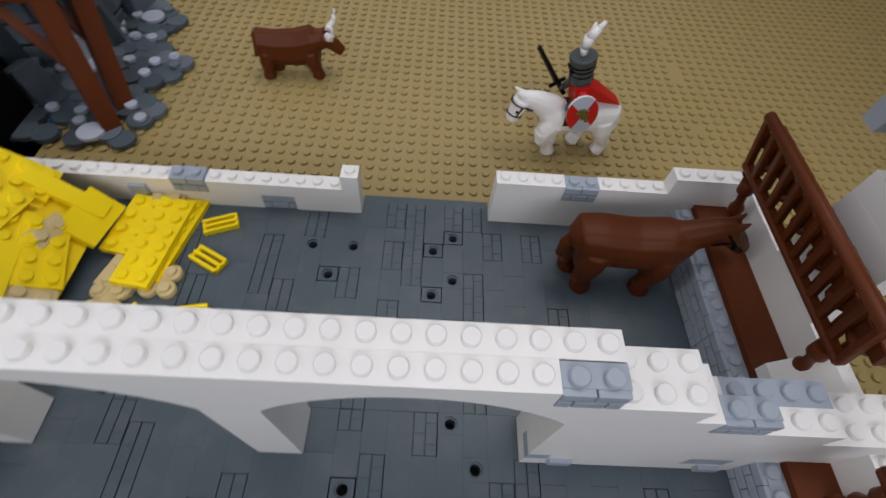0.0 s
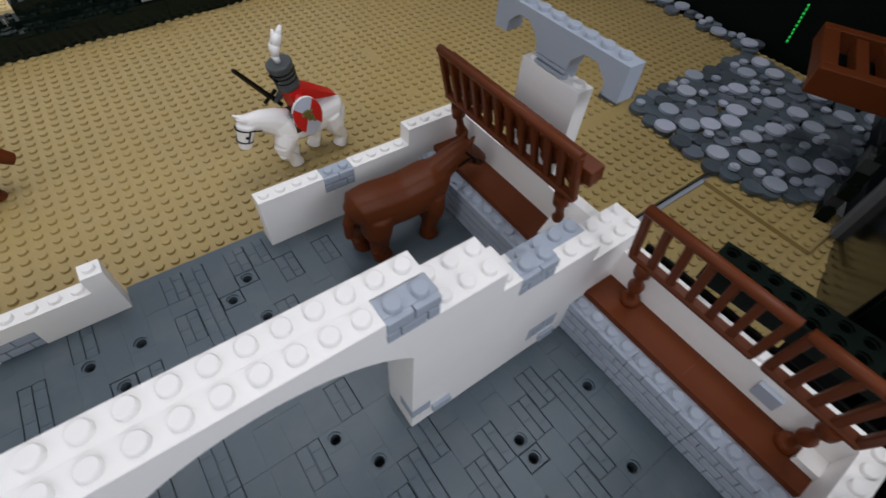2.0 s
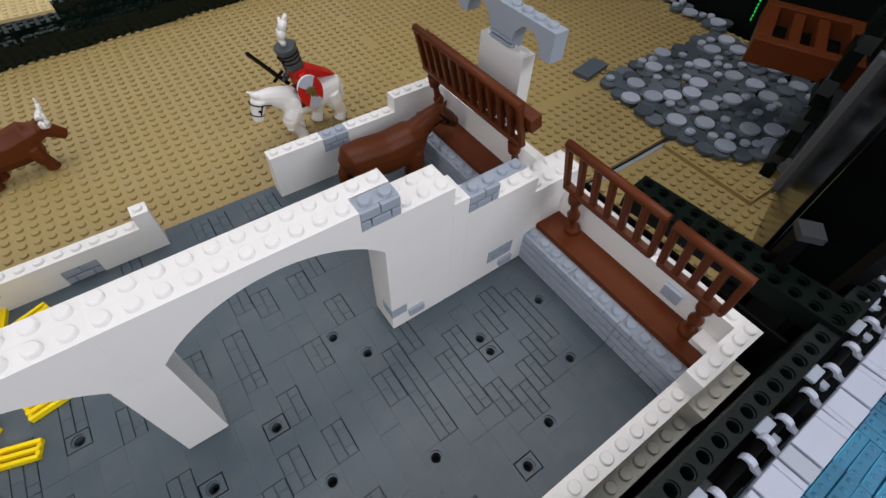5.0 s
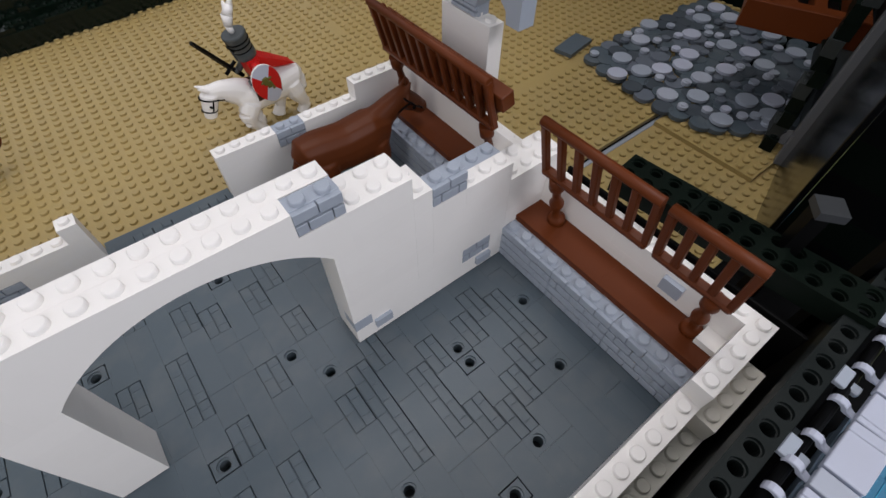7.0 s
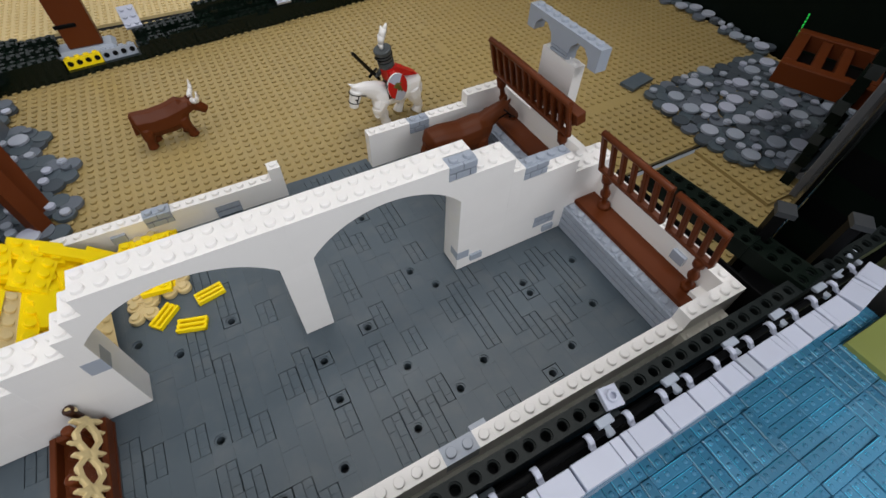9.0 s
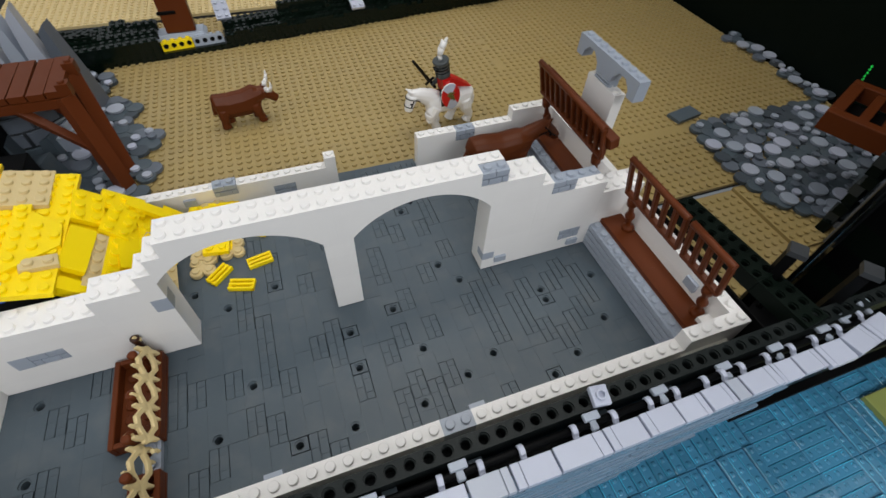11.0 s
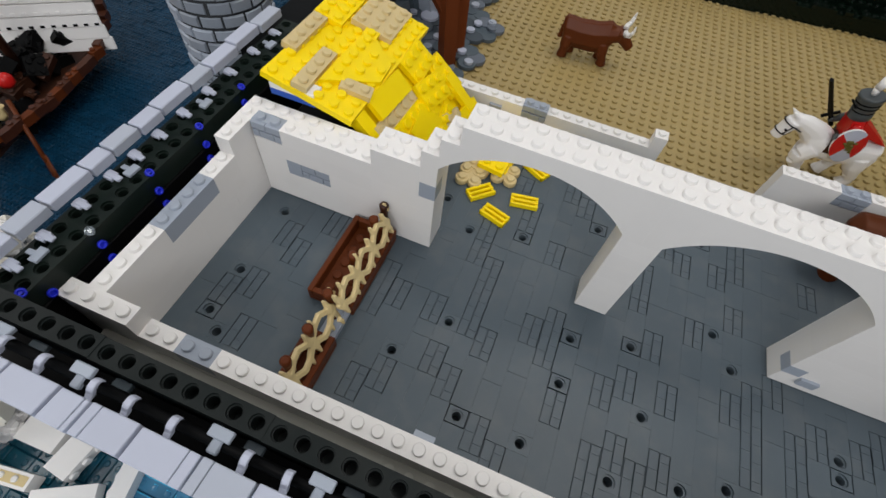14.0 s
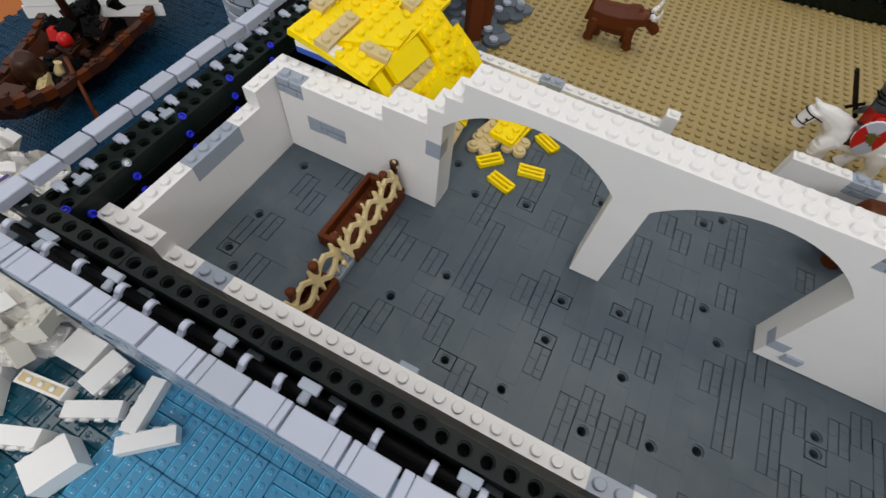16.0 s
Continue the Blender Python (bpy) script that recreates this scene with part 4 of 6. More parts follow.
def knight_mesh():
    """Rider with a closed pot helmet; sits at z = 0, faces -x."""
    bm = bmesh.new()
    a = [bm.verts.new((x * U, y * U, z * U)) for x, y, z in ((-0.5, -0.95, 0.4), (0.5, -0.95, 0.4), (0.5, 0.95, 0.4), (-0.5, 0.95, 0.4))]
    b = [bm.verts.new((x * U, y * U, z * U)) for x, y, z in ((-0.45, -0.65, 2.0), (0.45, -0.65, 2.0), (0.45, 0.65, 2.0), (-0.45, 0.65, 2.0))]
    bridge(bm, a, b, 1)
    bm.faces.new(a[::-1]).material_index = 1
    bm.faces.new(b).material_index = 1
    for s in (-1, 1):
        box(bm, -0.5, s * 0.75 - 0.25, -1.1, 0.45, s * 0.75 + 0.25, 0.6, 0.08, 0)
        tube(bm, (0, 0.75 * s, 1.8), (-0.15, 1.05 * s, 1.2), 0.3, 0.28, 10, 1)
        tube(bm, (-0.15, 1.05 * s, 1.25), (-0.8, 1.05 * s, 0.9), 0.28, 0.24, 10, 0)
        tube(bm, (-0.8, 1.05 * s, 0.9), (-1.1, 1.05 * s, 0.95), 0.22, 0.22, 10, 0)
    lathe(bm, 0, 0, ((0.62, 1.95), (0.72, 2.05), (0.72, 2.5), (0.66, 2.6), (0.7, 2.7), (0.78, 3.5), (0.82, 3.6), (0.82, 3.75), (0.74, 3.8)), 20, 0)
    # raised black bands and slit paint the dark of the helmet's grooves
    for z, r in ((2.62, 0.7), (2.98, 0.755), (3.28, 0.785)):
        lathe(bm, 0, 0, ((r - 0.02, z - 0.05), (r + 0.012, z - 0.03), (r + 0.012, z + 0.03), (r - 0.02, z + 0.05)), 20, 5)
    box(bm, -0.8, -0.5, 2.95, -0.66, 0.5, 3.05, 0.02, 5)
    tube(bm, (-0.72, 0, 2.1), (-0.72, 0, 3.0), 0.08, 0.08, 6, 0)
    for p, q, r, s in (((0, 0, 3.75), (0.0, 0, 4.3), 0.18, 0.24), ((0.0, 0, 4.25), (0.3, 0, 4.9), 0.26, 0.36), ((0.3, 0, 4.85), (0.75, 0, 5.3), 0.36, 0.24), ((0.7, 0, 5.2), (1.05, 0, 5.65), 0.24, 0.1), ((0.35, 0.1, 4.9), (0.55, 0.12, 5.6), 0.22, 0.08)):
        tube(bm, p, q, r, s, 9, 3)
    cape = [bm.verts.new((x * U, y * (1 - 0.15 * x) * U, z * U)) for y in (-0.8, 0.8) for x, z in ((0.35, 2.05), (0.42, 1.0), (1.3, 0.5), (2.6, -0.15), (1.5, 0.98))]
    for q in ((0, 1, 2, 3, 4), (9, 8, 7, 6, 5)):
        bm.faces.new([cape[i] for i in q]).material_index = 1
    for i in range(5):
        bm.faces.new((cape[i], cape[i + 5], cape[(i + 1) % 5 + 5], cape[(i + 1) % 5])).material_index = 1
    # shield on the near arm: quartered red and white, with a plain patch
    n = 24
    edge = []
    for i in range(n):
        t = math.tau * i / n
        x, z = 1.02 * math.cos(t), 1.32 * math.sin(t)
        edge.append((x * (1.0 if z > 0 else 1.0 - 0.22 * (z / 1.32) ** 2), z * (1.0 if z > 0 else 1.2)))
    cx, cz, y = -0.1, 0.45, -1.3
    mid_v = bm.verts.new((cx * U, (y - 0.12) * U, cz * U))
    rim = [bm.verts.new(((cx + x) * U, y * U, (cz + z) * U)) for x, z in edge]
    back = [bm.verts.new(((cx + x) * U, (y + 0.18) * U, (cz + z) * U)) for x, z in edge]
    for i in range(n):
        bm.faces.new((rim[i], rim[(i + 1) % n], mid_v)).material_index = 1 if ((i + 3) // 6) % 2 == 0 else 6
    bridge(bm, rim, back, 3)
    bm.faces.new(back[::-1]).material_index = 3
    for x0, z0, x1, z1 in ((-0.28, -0.1, 0.14, 0.5), (-0.12, -0.4, 0.3, 0.12), (0.1, 0.18, 0.42, 0.36), (-0.46, 0.12, -0.2, 0.3), (0.14, -0.62, 0.34, -0.36)):
        box(bm, cx + x0, y - 0.2, cz + z0, cx + x1, y - 0.07, cz + z1, 0.06, 4)
    # sword in the far fist
    tube(bm, (-0.75, 1.05, 0.35), (-1.2, 1.05, 1.4), 0.16, 0.16, 8, 5)
    tube(bm, (-1.72, 1.05, 1.1), (-0.68, 1.05, 1.55), 0.13, 0.13, 6, 2)
    tube(bm, (-1.2, 1.05, 1.3), (-2.4, 1.05, 4.1), 0.36, 0.28, 4, 2, 0.5)
    bmesh.ops.recalc_face_normals(bm, faces=bm.faces[:])
    return mesh_of(bm, "knight", DARKARM, RED, BLACK, WHITE, BEAST, BLACK, PALE)


BEAST = plastic("olive_print", (0.13, 0.115, 0.025), 0.4, 0.05, 0.0)
DARKARM = plastic("gunmetal_plastic", (0.06, 0.068, 0.07), 0.3, 0.05, 0.03)
knight = solo("knight_figure", knight_mesh(), (36.0, 37.1, GZ + 0.2 + 4.05), "toy rider with grey helmet, white plume, red cape and shield", "toy rider", rot=(0, -13, 6))
knight.scale = (1.15, 1.15, 1.15)
sad = bmesh.new()
loft(sad, [((-0.9, 0, 3.05), 1.0, 1.05, 0), ((0.9, 0, 3.1), 1.0, 1.05, 0)], 14)
saddle = solo("saddle", mesh_of(sad, "saddle", DARKBROWN), (35.9, 37.1, GZ + 0.22), "dark brown saddle on the white horse", "saddle", rot=(0, 0, 6))
saddle.scale = (1.22, 1.18, 1.1)

# ---- castle rim round the stable ----
WATER = -11.0
SEA = -15.2
SOOT = plastic("charcoal_plastic", (0.009, 0.0122, 0.0118), 0.42, 0.15, 0.02, 0.08, spec=0.16)
MOSS = plastic("green_black_plastic", (0.0065, 0.0125, 0.0095), 0.36, 0.25, 0.015, 0.08, spec=0.22)


def slab(parent, name, q, mat, label="", bevel=0.04):
    bm = bmesh.new()
    box(bm, *q, bevel=bevel)
    return part(name, mesh_of(bm, name, mat), parent, label=label)


def hole_beam_mesh(w, d, h, mat):
    """A holed beam laid on its side: round stepped holes in the upper face, one for each stud."""
    bm = bmesh.new()
    n = 16
    for i in range(w):
        for j in range(d):
            cx, cy = i + 0.5, j + 0.5
            outer = []
            for k in range(n):
                a = k * math.tau / n
                c, s = math.cos(a), math.sin(a)
                f = 0.5 / max(abs(c), abs(s))
                outer.append(bm.verts.new(((cx + c * f) * U, (cy + s * f) * U, h * U)))
            r = [ring(bm, cx, cy, z, q, n) for q, z in ((0.34, h), (0.33, h - 0.13), (0.27, h - 0.14), (0.27, h - 1.0))]
            for p, q in zip([outer] + r, r):
                bridge(bm, p, q)
            bm.faces.new(r[-1])
    box(bm, 0.01, 0.01, h - 1.1, w - 0.01, d - 0.01, h - 1.05, 0)
    for x0, y0, x1, y1 in ((0, 0, w, 0.02), (0, d - 0.02, w, d), (0, 0.02, 0.02, d - 0.02), (w - 0.02, 0.02, w, d - 0.02)):
        box(bm, x0, y0, 0, x1, y1, h - 0.002, 0)
    return mesh_of(bm, "holed_beam", mat)


rim = setting("rim_south", "charcoal castle rim with a row of pale grey tiles clipped to a black rod")
HOLED = hole_beam_mesh(8, 1, 1.2, SOOT)
for x in range(-9, 51, 8):
    part("holed_beam", HOLED, rim, (x - 0.05, -2.46 - 0.0035 * (x + 9), 5.4 - 0.004 * (x + 9)))
slab(rim, "inner_face", (-9, -2.4, -12, 54, -1.9, 5.0), BLACK)
slab(rim, "gutter", (-9, -4.7, 3.2, 54, -2.5, 4.0), BLACK)
bm = bmesh.new()
tube(bm, (-9, -3.15, 6.4), (51, -3.15, 5.86), 0.22, 0.22, 12)
part("rod", mesh_of(bm, "rod", BLACK), rim)


def clip_mesh(w):
    """A hook bent over the rod, with a tongue that runs under the tile."""
    bm = bmesh.new()
    out = [(-0.95, 0.1), (-0.6, 0.12), (-0.44, 0.2), (-0.34, 0.34), (-0.21, 0.42), (0.0, 0.44), (0.13, 0.38), (0.2, 0.26), (0.23, 0.1)]
    inn = [(-0.95, 0.0), (-0.6, 0.0), (-0.42, 0.0), (-0.3, 0.02), (-0.18, 0.2), (0.0, 0.24), (0.1, 0.2), (0.16, 0.12), (0.18, 0.0)]
    rows = [[bm.verts.new((x * U, y * U, z * U)) for x, (y, z) in ((-w / 2, o), (w / 2, o), (w / 2, i), (-w / 2, i))] for o, i in zip(out, inn)]
    for p, q in zip(rows, rows[1:]):
        bridge(bm, p, q)
    bm.faces.new(rows[0][::-1])
    bm.faces.new(rows[-1])
    bmesh.ops.recalc_face_normals(bm, faces=bm.faces[:])
    bmesh.ops.bevel(bm, geom=[e for e in bm.edges if e.calc_face_angle(0) > 1.2], offset=0.035 * U, segments=1, affect="EDGES")
    return mesh_of(bm, "clip", PALE)


CLIP = clip_mesh(0.32)
bm = bmesh.new()
box(bm, -0.48, 0.05, 0.1, 0.48, 0.5, 0.36, 0.04)
box(bm, -0.22, -0.45, -0.1, 0.22, 0.1, 0.2, 0.06)
SMALL = mesh_of(bm, "small_plate", GREY)
bm = bmesh.new()
box(bm, -0.4, -0.3, 0.0, 0.4, 0.3, 0.3, 0.04)
LOWER = mesh_of(bm, "small_plate", DARK)


def tile_run(parent, start, angle, widths, deep, mats, tilt=-4.0, fall=0.0):
    """Pale tiles side by side along a line; each hangs on one clip, with a small grey plate clipped between some."""
    along = Vector((math.cos(radians(angle)), math.sin(radians(angle)), 0))
    side = Vector((-along.y, along.x, 0))
    p = Vector(start)
    for i, w in enumerate(widths):
        bm = bmesh.new()
        cut = rnd.choice((0.2, 0.8, 0.22, 0.78, 1.0)) * w
        box(bm, 0.06, -deep, 0, min(cut, w - 0.06) - 0.015, 0, 0.4, 0.035)
        if cut < w:
            box(bm, cut + 0.015, -deep, -0.02, w - 0.06, 0, 0.385, 0.035)
        part("tile", mesh_of(bm, "tile", mats[i % len(mats)]), parent, p, rot=(tilt + rnd.uniform(-2, 2), rnd.uniform(-1.2, 1.2), angle + rnd.uniform(-0.8, 0.8)))
        c = p + along * (w * rnd.uniform(0.3, 0.6)) + side * 0.62
        part("clip", CLIP, parent, c + Vector((0, 0, -0.2)), rot=(0, 0, angle + rnd.uniform(-4, 4)))
        if i % 5 in (0, 2):
            c = p + along * w + side * 0.62
            part("small_plate", SMALL, parent, c + Vector((0, 0, -0.28)), rot=(rnd.uniform(-8, 8), rnd.uniform(-3, 3), angle))
            part("small_plate", LOWER, parent, c + along * 1.1 + side * 0.25 + Vector((0, 0, -1.2)), rot=(rnd.uniform(-8, 8), 0, angle))
        p = p + along * w + Vector((0, 0, -fall * w))
    return p


PALE2 = plastic("grey_plastic", (0.42, 0.45, 0.52), 0.3, 0.05, 0.06)
W1 = [2.9, 1.8, 2.35, 1.4, 2.2, 2.6] + [2.3, 2.0, 2.7, 2.2, 2.4, 2.0, 2.6, 2.3, 2.43] + [2.97, 2.3, 2.25, 1.87, 1.8, 0.95, 2.35, 1.65, 1.9]
p = tile_run(rim, (-7.75, -3.75, 6.75), 0.0, W1, 1.22, (PALE, PALE, PALE, PALE, PALE, PALE, PALE2), fall=0.011)
for a in (0, 8, 8):
    p = tile_run(rim, p, a, [2.2], 1.4, (PALE,))
# stacked pale plates below the tiles
FROST = plastic("pale_blue_plastic", (0.22, 0.30, 0.39), 0.16, 0.18, 0.1, 0.2, spec=0.5)
z = 5.7
while z > WATER:
    h = 0.4 if z > 0.5 else 0.8
    x = -8.0 + rnd.uniform(0, 2)
    while x < 43.4 - (7 - z) * 1.14:
        w = rnd.choice((2, 3, 4, 4, 6))
        part("plate", brick_mesh(w, 0.8, h, FROST, False), rim, (x, -4.88 - 0.004 * (5.7 - z) + rnd.uniform(-0.05, 0.05), z - 0.011 * (x + 8)), rot=(rnd.uniform(-2, 2), 0, rnd.uniform(-0.6, 0.6)))
        x += w
    z -= h + 0.01
sq = thing("loose_plate", (30.3, -2.1, 6.5), "pale grey jumper plate lying on the black rim", "plate", tilt=(8, 0), rot=-8)
bm = bmesh.new()
box(bm, -0.5, -0.55, 0, 0.5, 0.55, 0.4, 0.04)
stud(bm, 0, 0, 0.4, hollow=True)
part("plate", mesh_of(bm, "plate", PALE), sq)

ringp = thing("ring_plate", (-9.2, -5.3, 4.0), "grey plate with a yellow-green ring, beside the rim", "plate", rot=-28, tilt=(10, 0))
bm = bmesh.new()
box(bm, -0.9, -0.9, 0, 0.9, 0.9, 0.4, 0.04)
part("plate", mesh_of(bm, "plate", GREY), ringp)
bm = bmesh.new()
prof = [ring(bm, 0.1, 0.3, z, r, 18) for z, r in ((0.4, 0.42), (0.6, 0.42), (0.6, 0.24), (0.42, 0.24))]
for p_, q_ in zip(prof, prof[1:]):
    bridge(bm, p_, q_, 0, True)
part("ring", mesh_of(bm, "ring", OLIVE), ringp, label="yellow-green ring")

rimw = setting("rim_west", "charcoal holed beams with pale grey tiles and blue lamp beads")
HOLED2 = hole_beam_mesh(2, 6, 1.2, MOSS)
for y in range(-1, 21, 6):
    part("holed_beam", HOLED2, rimw, (-8.05 + rnd.uniform(-0.03, 0.03), y - 0.4, 4.7))
slab(rimw, "inner_face", (-6.1, -1.7, -8, -5.9, 22.5, 4.7), BLACK)
# black filler added in the dark gap between rim and steps
slab(rimw, "end_block", (-13.5, 23.0, -11, -5.9, 37, 2.0), BLACK)
slab(rimw, "outer_face", (-9.0, -5.0, -15, -8.2, 22.8, 4.7), DARK)
y = -3.0
k = 0
bm = bmesh.new()
box(bm, -0.4, -0.17, 0.0, 0.42, 0.17, 0.16, 0.04)
box(bm, -0.4, -0.27, -0.1, 0.1, 0.27, 0.12, 0.03)
TONGUE = mesh_of(bm, "tongue", PALE)
bm = bmesh.new()
box(bm, -0.3, -0.14, 0.0, 0.3, 0.14, 0.16, 0.04)
box(bm, 0.1, -0.4, 0.0, 0.55, 0.4, 0.18, 0.03)
PADDLE = mesh_of(bm, "small_plate", GREY)
while y < 21.5:
    d = min(rnd.choice((1.5, 1.7, 1.9, 2.1, 2.5)), 22.3 - y)
    bm = bmesh.new()
    box(bm, -8.64, y + 0.06, 6.5, -7.72, y + d - 0.06, 7.1, 0.05)
    part("tile", mesh_of(bm, "tile", (PALE, PALE, PALE2)[k % 3]), rimw, rot=(0, 0, 0), at=(rnd.uniform(-0.08, 0.08), 0, rnd.uniform(-0.08, 0.08)))
    part("tongue", TONGUE, rimw, (-7.42, y + d * 0.42, 6.1), rot=(0, rnd.uniform(4, 14), rnd.uniform(-4, 4)))
    if k % 3 == 1:
        part("small_plate", PADDLE, rimw, (-7.35, y + d * 0.95, 5.95), rot=(0, rnd.uniform(0, 8), rnd.uniform(-4, 4)))
    y += d
    k += 1
for i, (x, y, z) in enumerate(((-6.05, 2.5, 6.1), (-6.24, -1.24, 6.0), (-5.86, -0.56, 5.2), (-5.86, 2.43, 5.2), (-5.86, 2.37, 4.05), (-6.24, 6.72, 6.0), (-5.86, 6.4, 5.1), (-5.86, 6.39, 4.0), (-6.24, 10.77, 6.0), (-5.86, 10.4, 5.1), (-5.86, 10.26, 4.05), (-6.24, 14.82, 6.0), (-5.86, 14.28, 5.35))):
    bm = bmesh.new()
    lathe(bm, 0, 0, ((0.23, 0), (0.23, 0.1), (0.2, 0.15), (0.14, 0.15), (0.11, 0.08), (0.1, 0.02)), 14)
    part("lamp_bead", mesh_of(bm, "lamp_bead", CLEAR if i == 0 else LED), rimw, (x, y, z - 0.1), "clear round stud" if i == 0 else "blue lamp bead", rot=(0, 35 if x < -6 else 75, 0))

rime = setting("rim_east", "dark green holed bricks beyond the stable wall")
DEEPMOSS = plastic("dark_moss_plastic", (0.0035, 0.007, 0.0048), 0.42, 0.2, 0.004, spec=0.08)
HOLED3 = hole_beam_mesh(2, 4, 1.2, DEEPMOSS)
for x, y, z in ((44.3, 5.2, 5.6), (44.7, 1.2, 5.6), (45.2, -2.6, 5.5)):
    part("holed_beam", HOLED3, rime, (x, y, z), rot=(0, 0, 6))
slab(rime, "inner_face", (44.2, -1.5, -4, 44.4, 12, 5.0), BLACK)
slab(rime, "pit_floor", (44.4, -4.5, -4.4, 66, 12, -4), BLACK)

# ---- water ----


def water(name, label, x0, y0, x1, y1, mat, bed, long=2, bumps=True, limit=300, level=WATER, edge=None):
    ob = setting(name, label)
    bm = bmesh.new()
    box(bm, x0, y0, level - 1.2, x1, y1, level - 0.42, 0)
    part("bed", mesh_of(bm, "bed", bed), ob)
    bm = bmesh.new()
    gap = 0.016 if bumps is True else 0.012
    box(bm, gap, gap, -0.38, long - gap, 1 - gap, 0, 0.06 if bumps is True else 0.02)
    if bumps == "dots":
        for i in range(2 * long):
            for j in (0.25, 0.75):
                lathe(bm, i * 0.5 + 0.25, j, ((0.17, -0.02), (0.15, 0.05), (0.05, 0.08)), 6)
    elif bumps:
        # strip and short streaks in the edge colour paint glints on the tile
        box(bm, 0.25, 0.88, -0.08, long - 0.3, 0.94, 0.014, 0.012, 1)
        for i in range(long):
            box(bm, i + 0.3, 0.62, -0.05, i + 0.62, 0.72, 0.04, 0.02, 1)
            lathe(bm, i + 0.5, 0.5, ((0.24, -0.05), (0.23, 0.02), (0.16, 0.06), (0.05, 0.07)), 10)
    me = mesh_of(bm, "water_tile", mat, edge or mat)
    bm = bmesh.new()
    n = 0
    spots = []
    for j in range(int(y0), int(y1)):
        x = x0 + (j % 2) * (bumps == "dots")
        while x + long <= x1:
            spots.append((x, j, 0))
            x += long
    if bumps is True:
        # blocks of four by four studs, some laid crosswise
        turn_rnd = random.Random(51)
        parquet = {(bx, by): turn_rnd.random() < 0.5 for bx in range(int(x0), int(x1) - 3, 4) for by in range(int(y0), int(y1) - 3, 4)}
        spots = [(bx + long * i, by + j, 0) if parquet[bx, by] else (bx + j + 1, by + long * i, 90) for bx in range(int(x0), int(x1) - 3, 4) for by in range(int(y0), int(y1) - 3, 4) for i in range(4 // long) for j in range(4)]
    spots.sort(key=lambda s: (s[0] - (40 if x1 > 0 else -12)) ** 2 * 0.3 + (s[1] + 8) ** 2)
    verts, faces = [], []
    base_v = [v.co.copy() for v in me.vertices]
    base_f = [tuple(f.vertices) for f in me.polygons]
    for k, (x, j, turn) in enumerate(spots):
        z = level + rnd.uniform(-0.06, 0.06)
        if k < limit:
            part("water_tile", me, ob, (x, j, z), rot=(rnd.uniform(-2, 2), rnd.uniform(-2, 2), turn))
        else:
            b = len(verts)
            o = Vector((x, j, z)) * U
            t = (rnd.uniform(-0.02, 0.02), rnd.uniform(-0.02, 0.02))
            verts += [(Vector((-c.y, c.x, c.z)) if turn else c) + o + Vector((0, 0, c.x * t[0] + c.y * t[1])) for c in base_v]
            faces += [tuple(i + b for i in f) for f in base_f]
    bm.free()
    if verts:
        m2 = bpy.data.meshes.new("water_tiles")
        m2.from_pydata([tuple(v) for v in verts], [], faces)
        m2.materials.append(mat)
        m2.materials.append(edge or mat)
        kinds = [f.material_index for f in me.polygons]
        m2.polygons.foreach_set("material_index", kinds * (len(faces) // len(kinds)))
        part("water_tiles", m2, ob, kind="stuff")


water("water", "clear light-blue tiles laid as water", -6, -26, 70, -2, TURQUOISE, SEABED, long=4, edge=GLINT)
water("sea", "dark blue tiles laid as sea", -63, -26, -9, 60, SEABLUE, SEABED, bumps="dots", limit=0, level=SEA)
isl = thing("green_slab", (63.4, -27.2, WATER - 0.4), "olive-green smooth slab beside the water", "slab")
bm = bmesh.new()
box(bm, 0, 0, 0, 30, 21, 1.0, 0.05)
part("slab", mesh_of(bm, "slab", OLIVE), isl)

# loose white bricks thrown on the water
for x, y, w, d, h, rot, tilt in ((-12.1, -6.2, 3, 1, 2.4, 182, (90, 0)), (-9.3, -6.7, 3, 1, 1.8, 84, (90, 0)), (-12.2, -9.4, 4, 1, 1.2, 8, (180, 0)), (-7.9, -9.0, 4, 1, 1.2, 28, (90, 0)), (-5.0, -7.1, 4, 1, 1.2, 282, (90, 0)), (-3.1, -8.8, 4, 1, 1.2, 220, (90, 0)), (-10.6, -12.6, 4, 2, 1.2, 22, (90, 0)), (-7.0, -12.7, 3, 2, 2.4, 248, (90, 0)), (-12.6, -15.4, 2, 3, 1.2, 80, (0, 0)), (-15.6, -11.4, 2, 4, 1.2, 40, (0, 0))):
    lift = {0: 0.0, 180: h, 90: d / 2}[tilt[0]] + (0.8 if tilt[1] else 0)
    ob = thing("loose_brick", (x, y, WATER + 0.12 + lift), "loose white brick lying on the water tiles", "brick", "loose white bricks", rot=rot, tilt=tilt)
    part("brick", brick_mesh(w, d, h, WHITE), ob, (-w / 2, -d / 2, 0 if tilt[0] != 90 else -h / 2))
    if tilt[0] == 180:
        bm = bmesh.new()
        # flat inset; tan puts the shade of the hollow into the colour
        box(bm, 0.2, 0.2, 0, w - 0.2, d - 0.2, 0.03, 0)
        for i in range(w - 1):
            lathe(bm, i + 1, 0.5, ((0.12, -0.1), (0.22, -0.06), (0.22, 0.02)), 12, 1)
        part("hollow", mesh_of(bm, "hollow", TAN, WHITE), ob, (-w / 2, -d / 2, -0.03), "flat tan inset painted as the shaded hollow underside")
PRINT = plastic("purple_print", (0.06, 0.04, 0.22), 0.4, 0.05, 0.0)


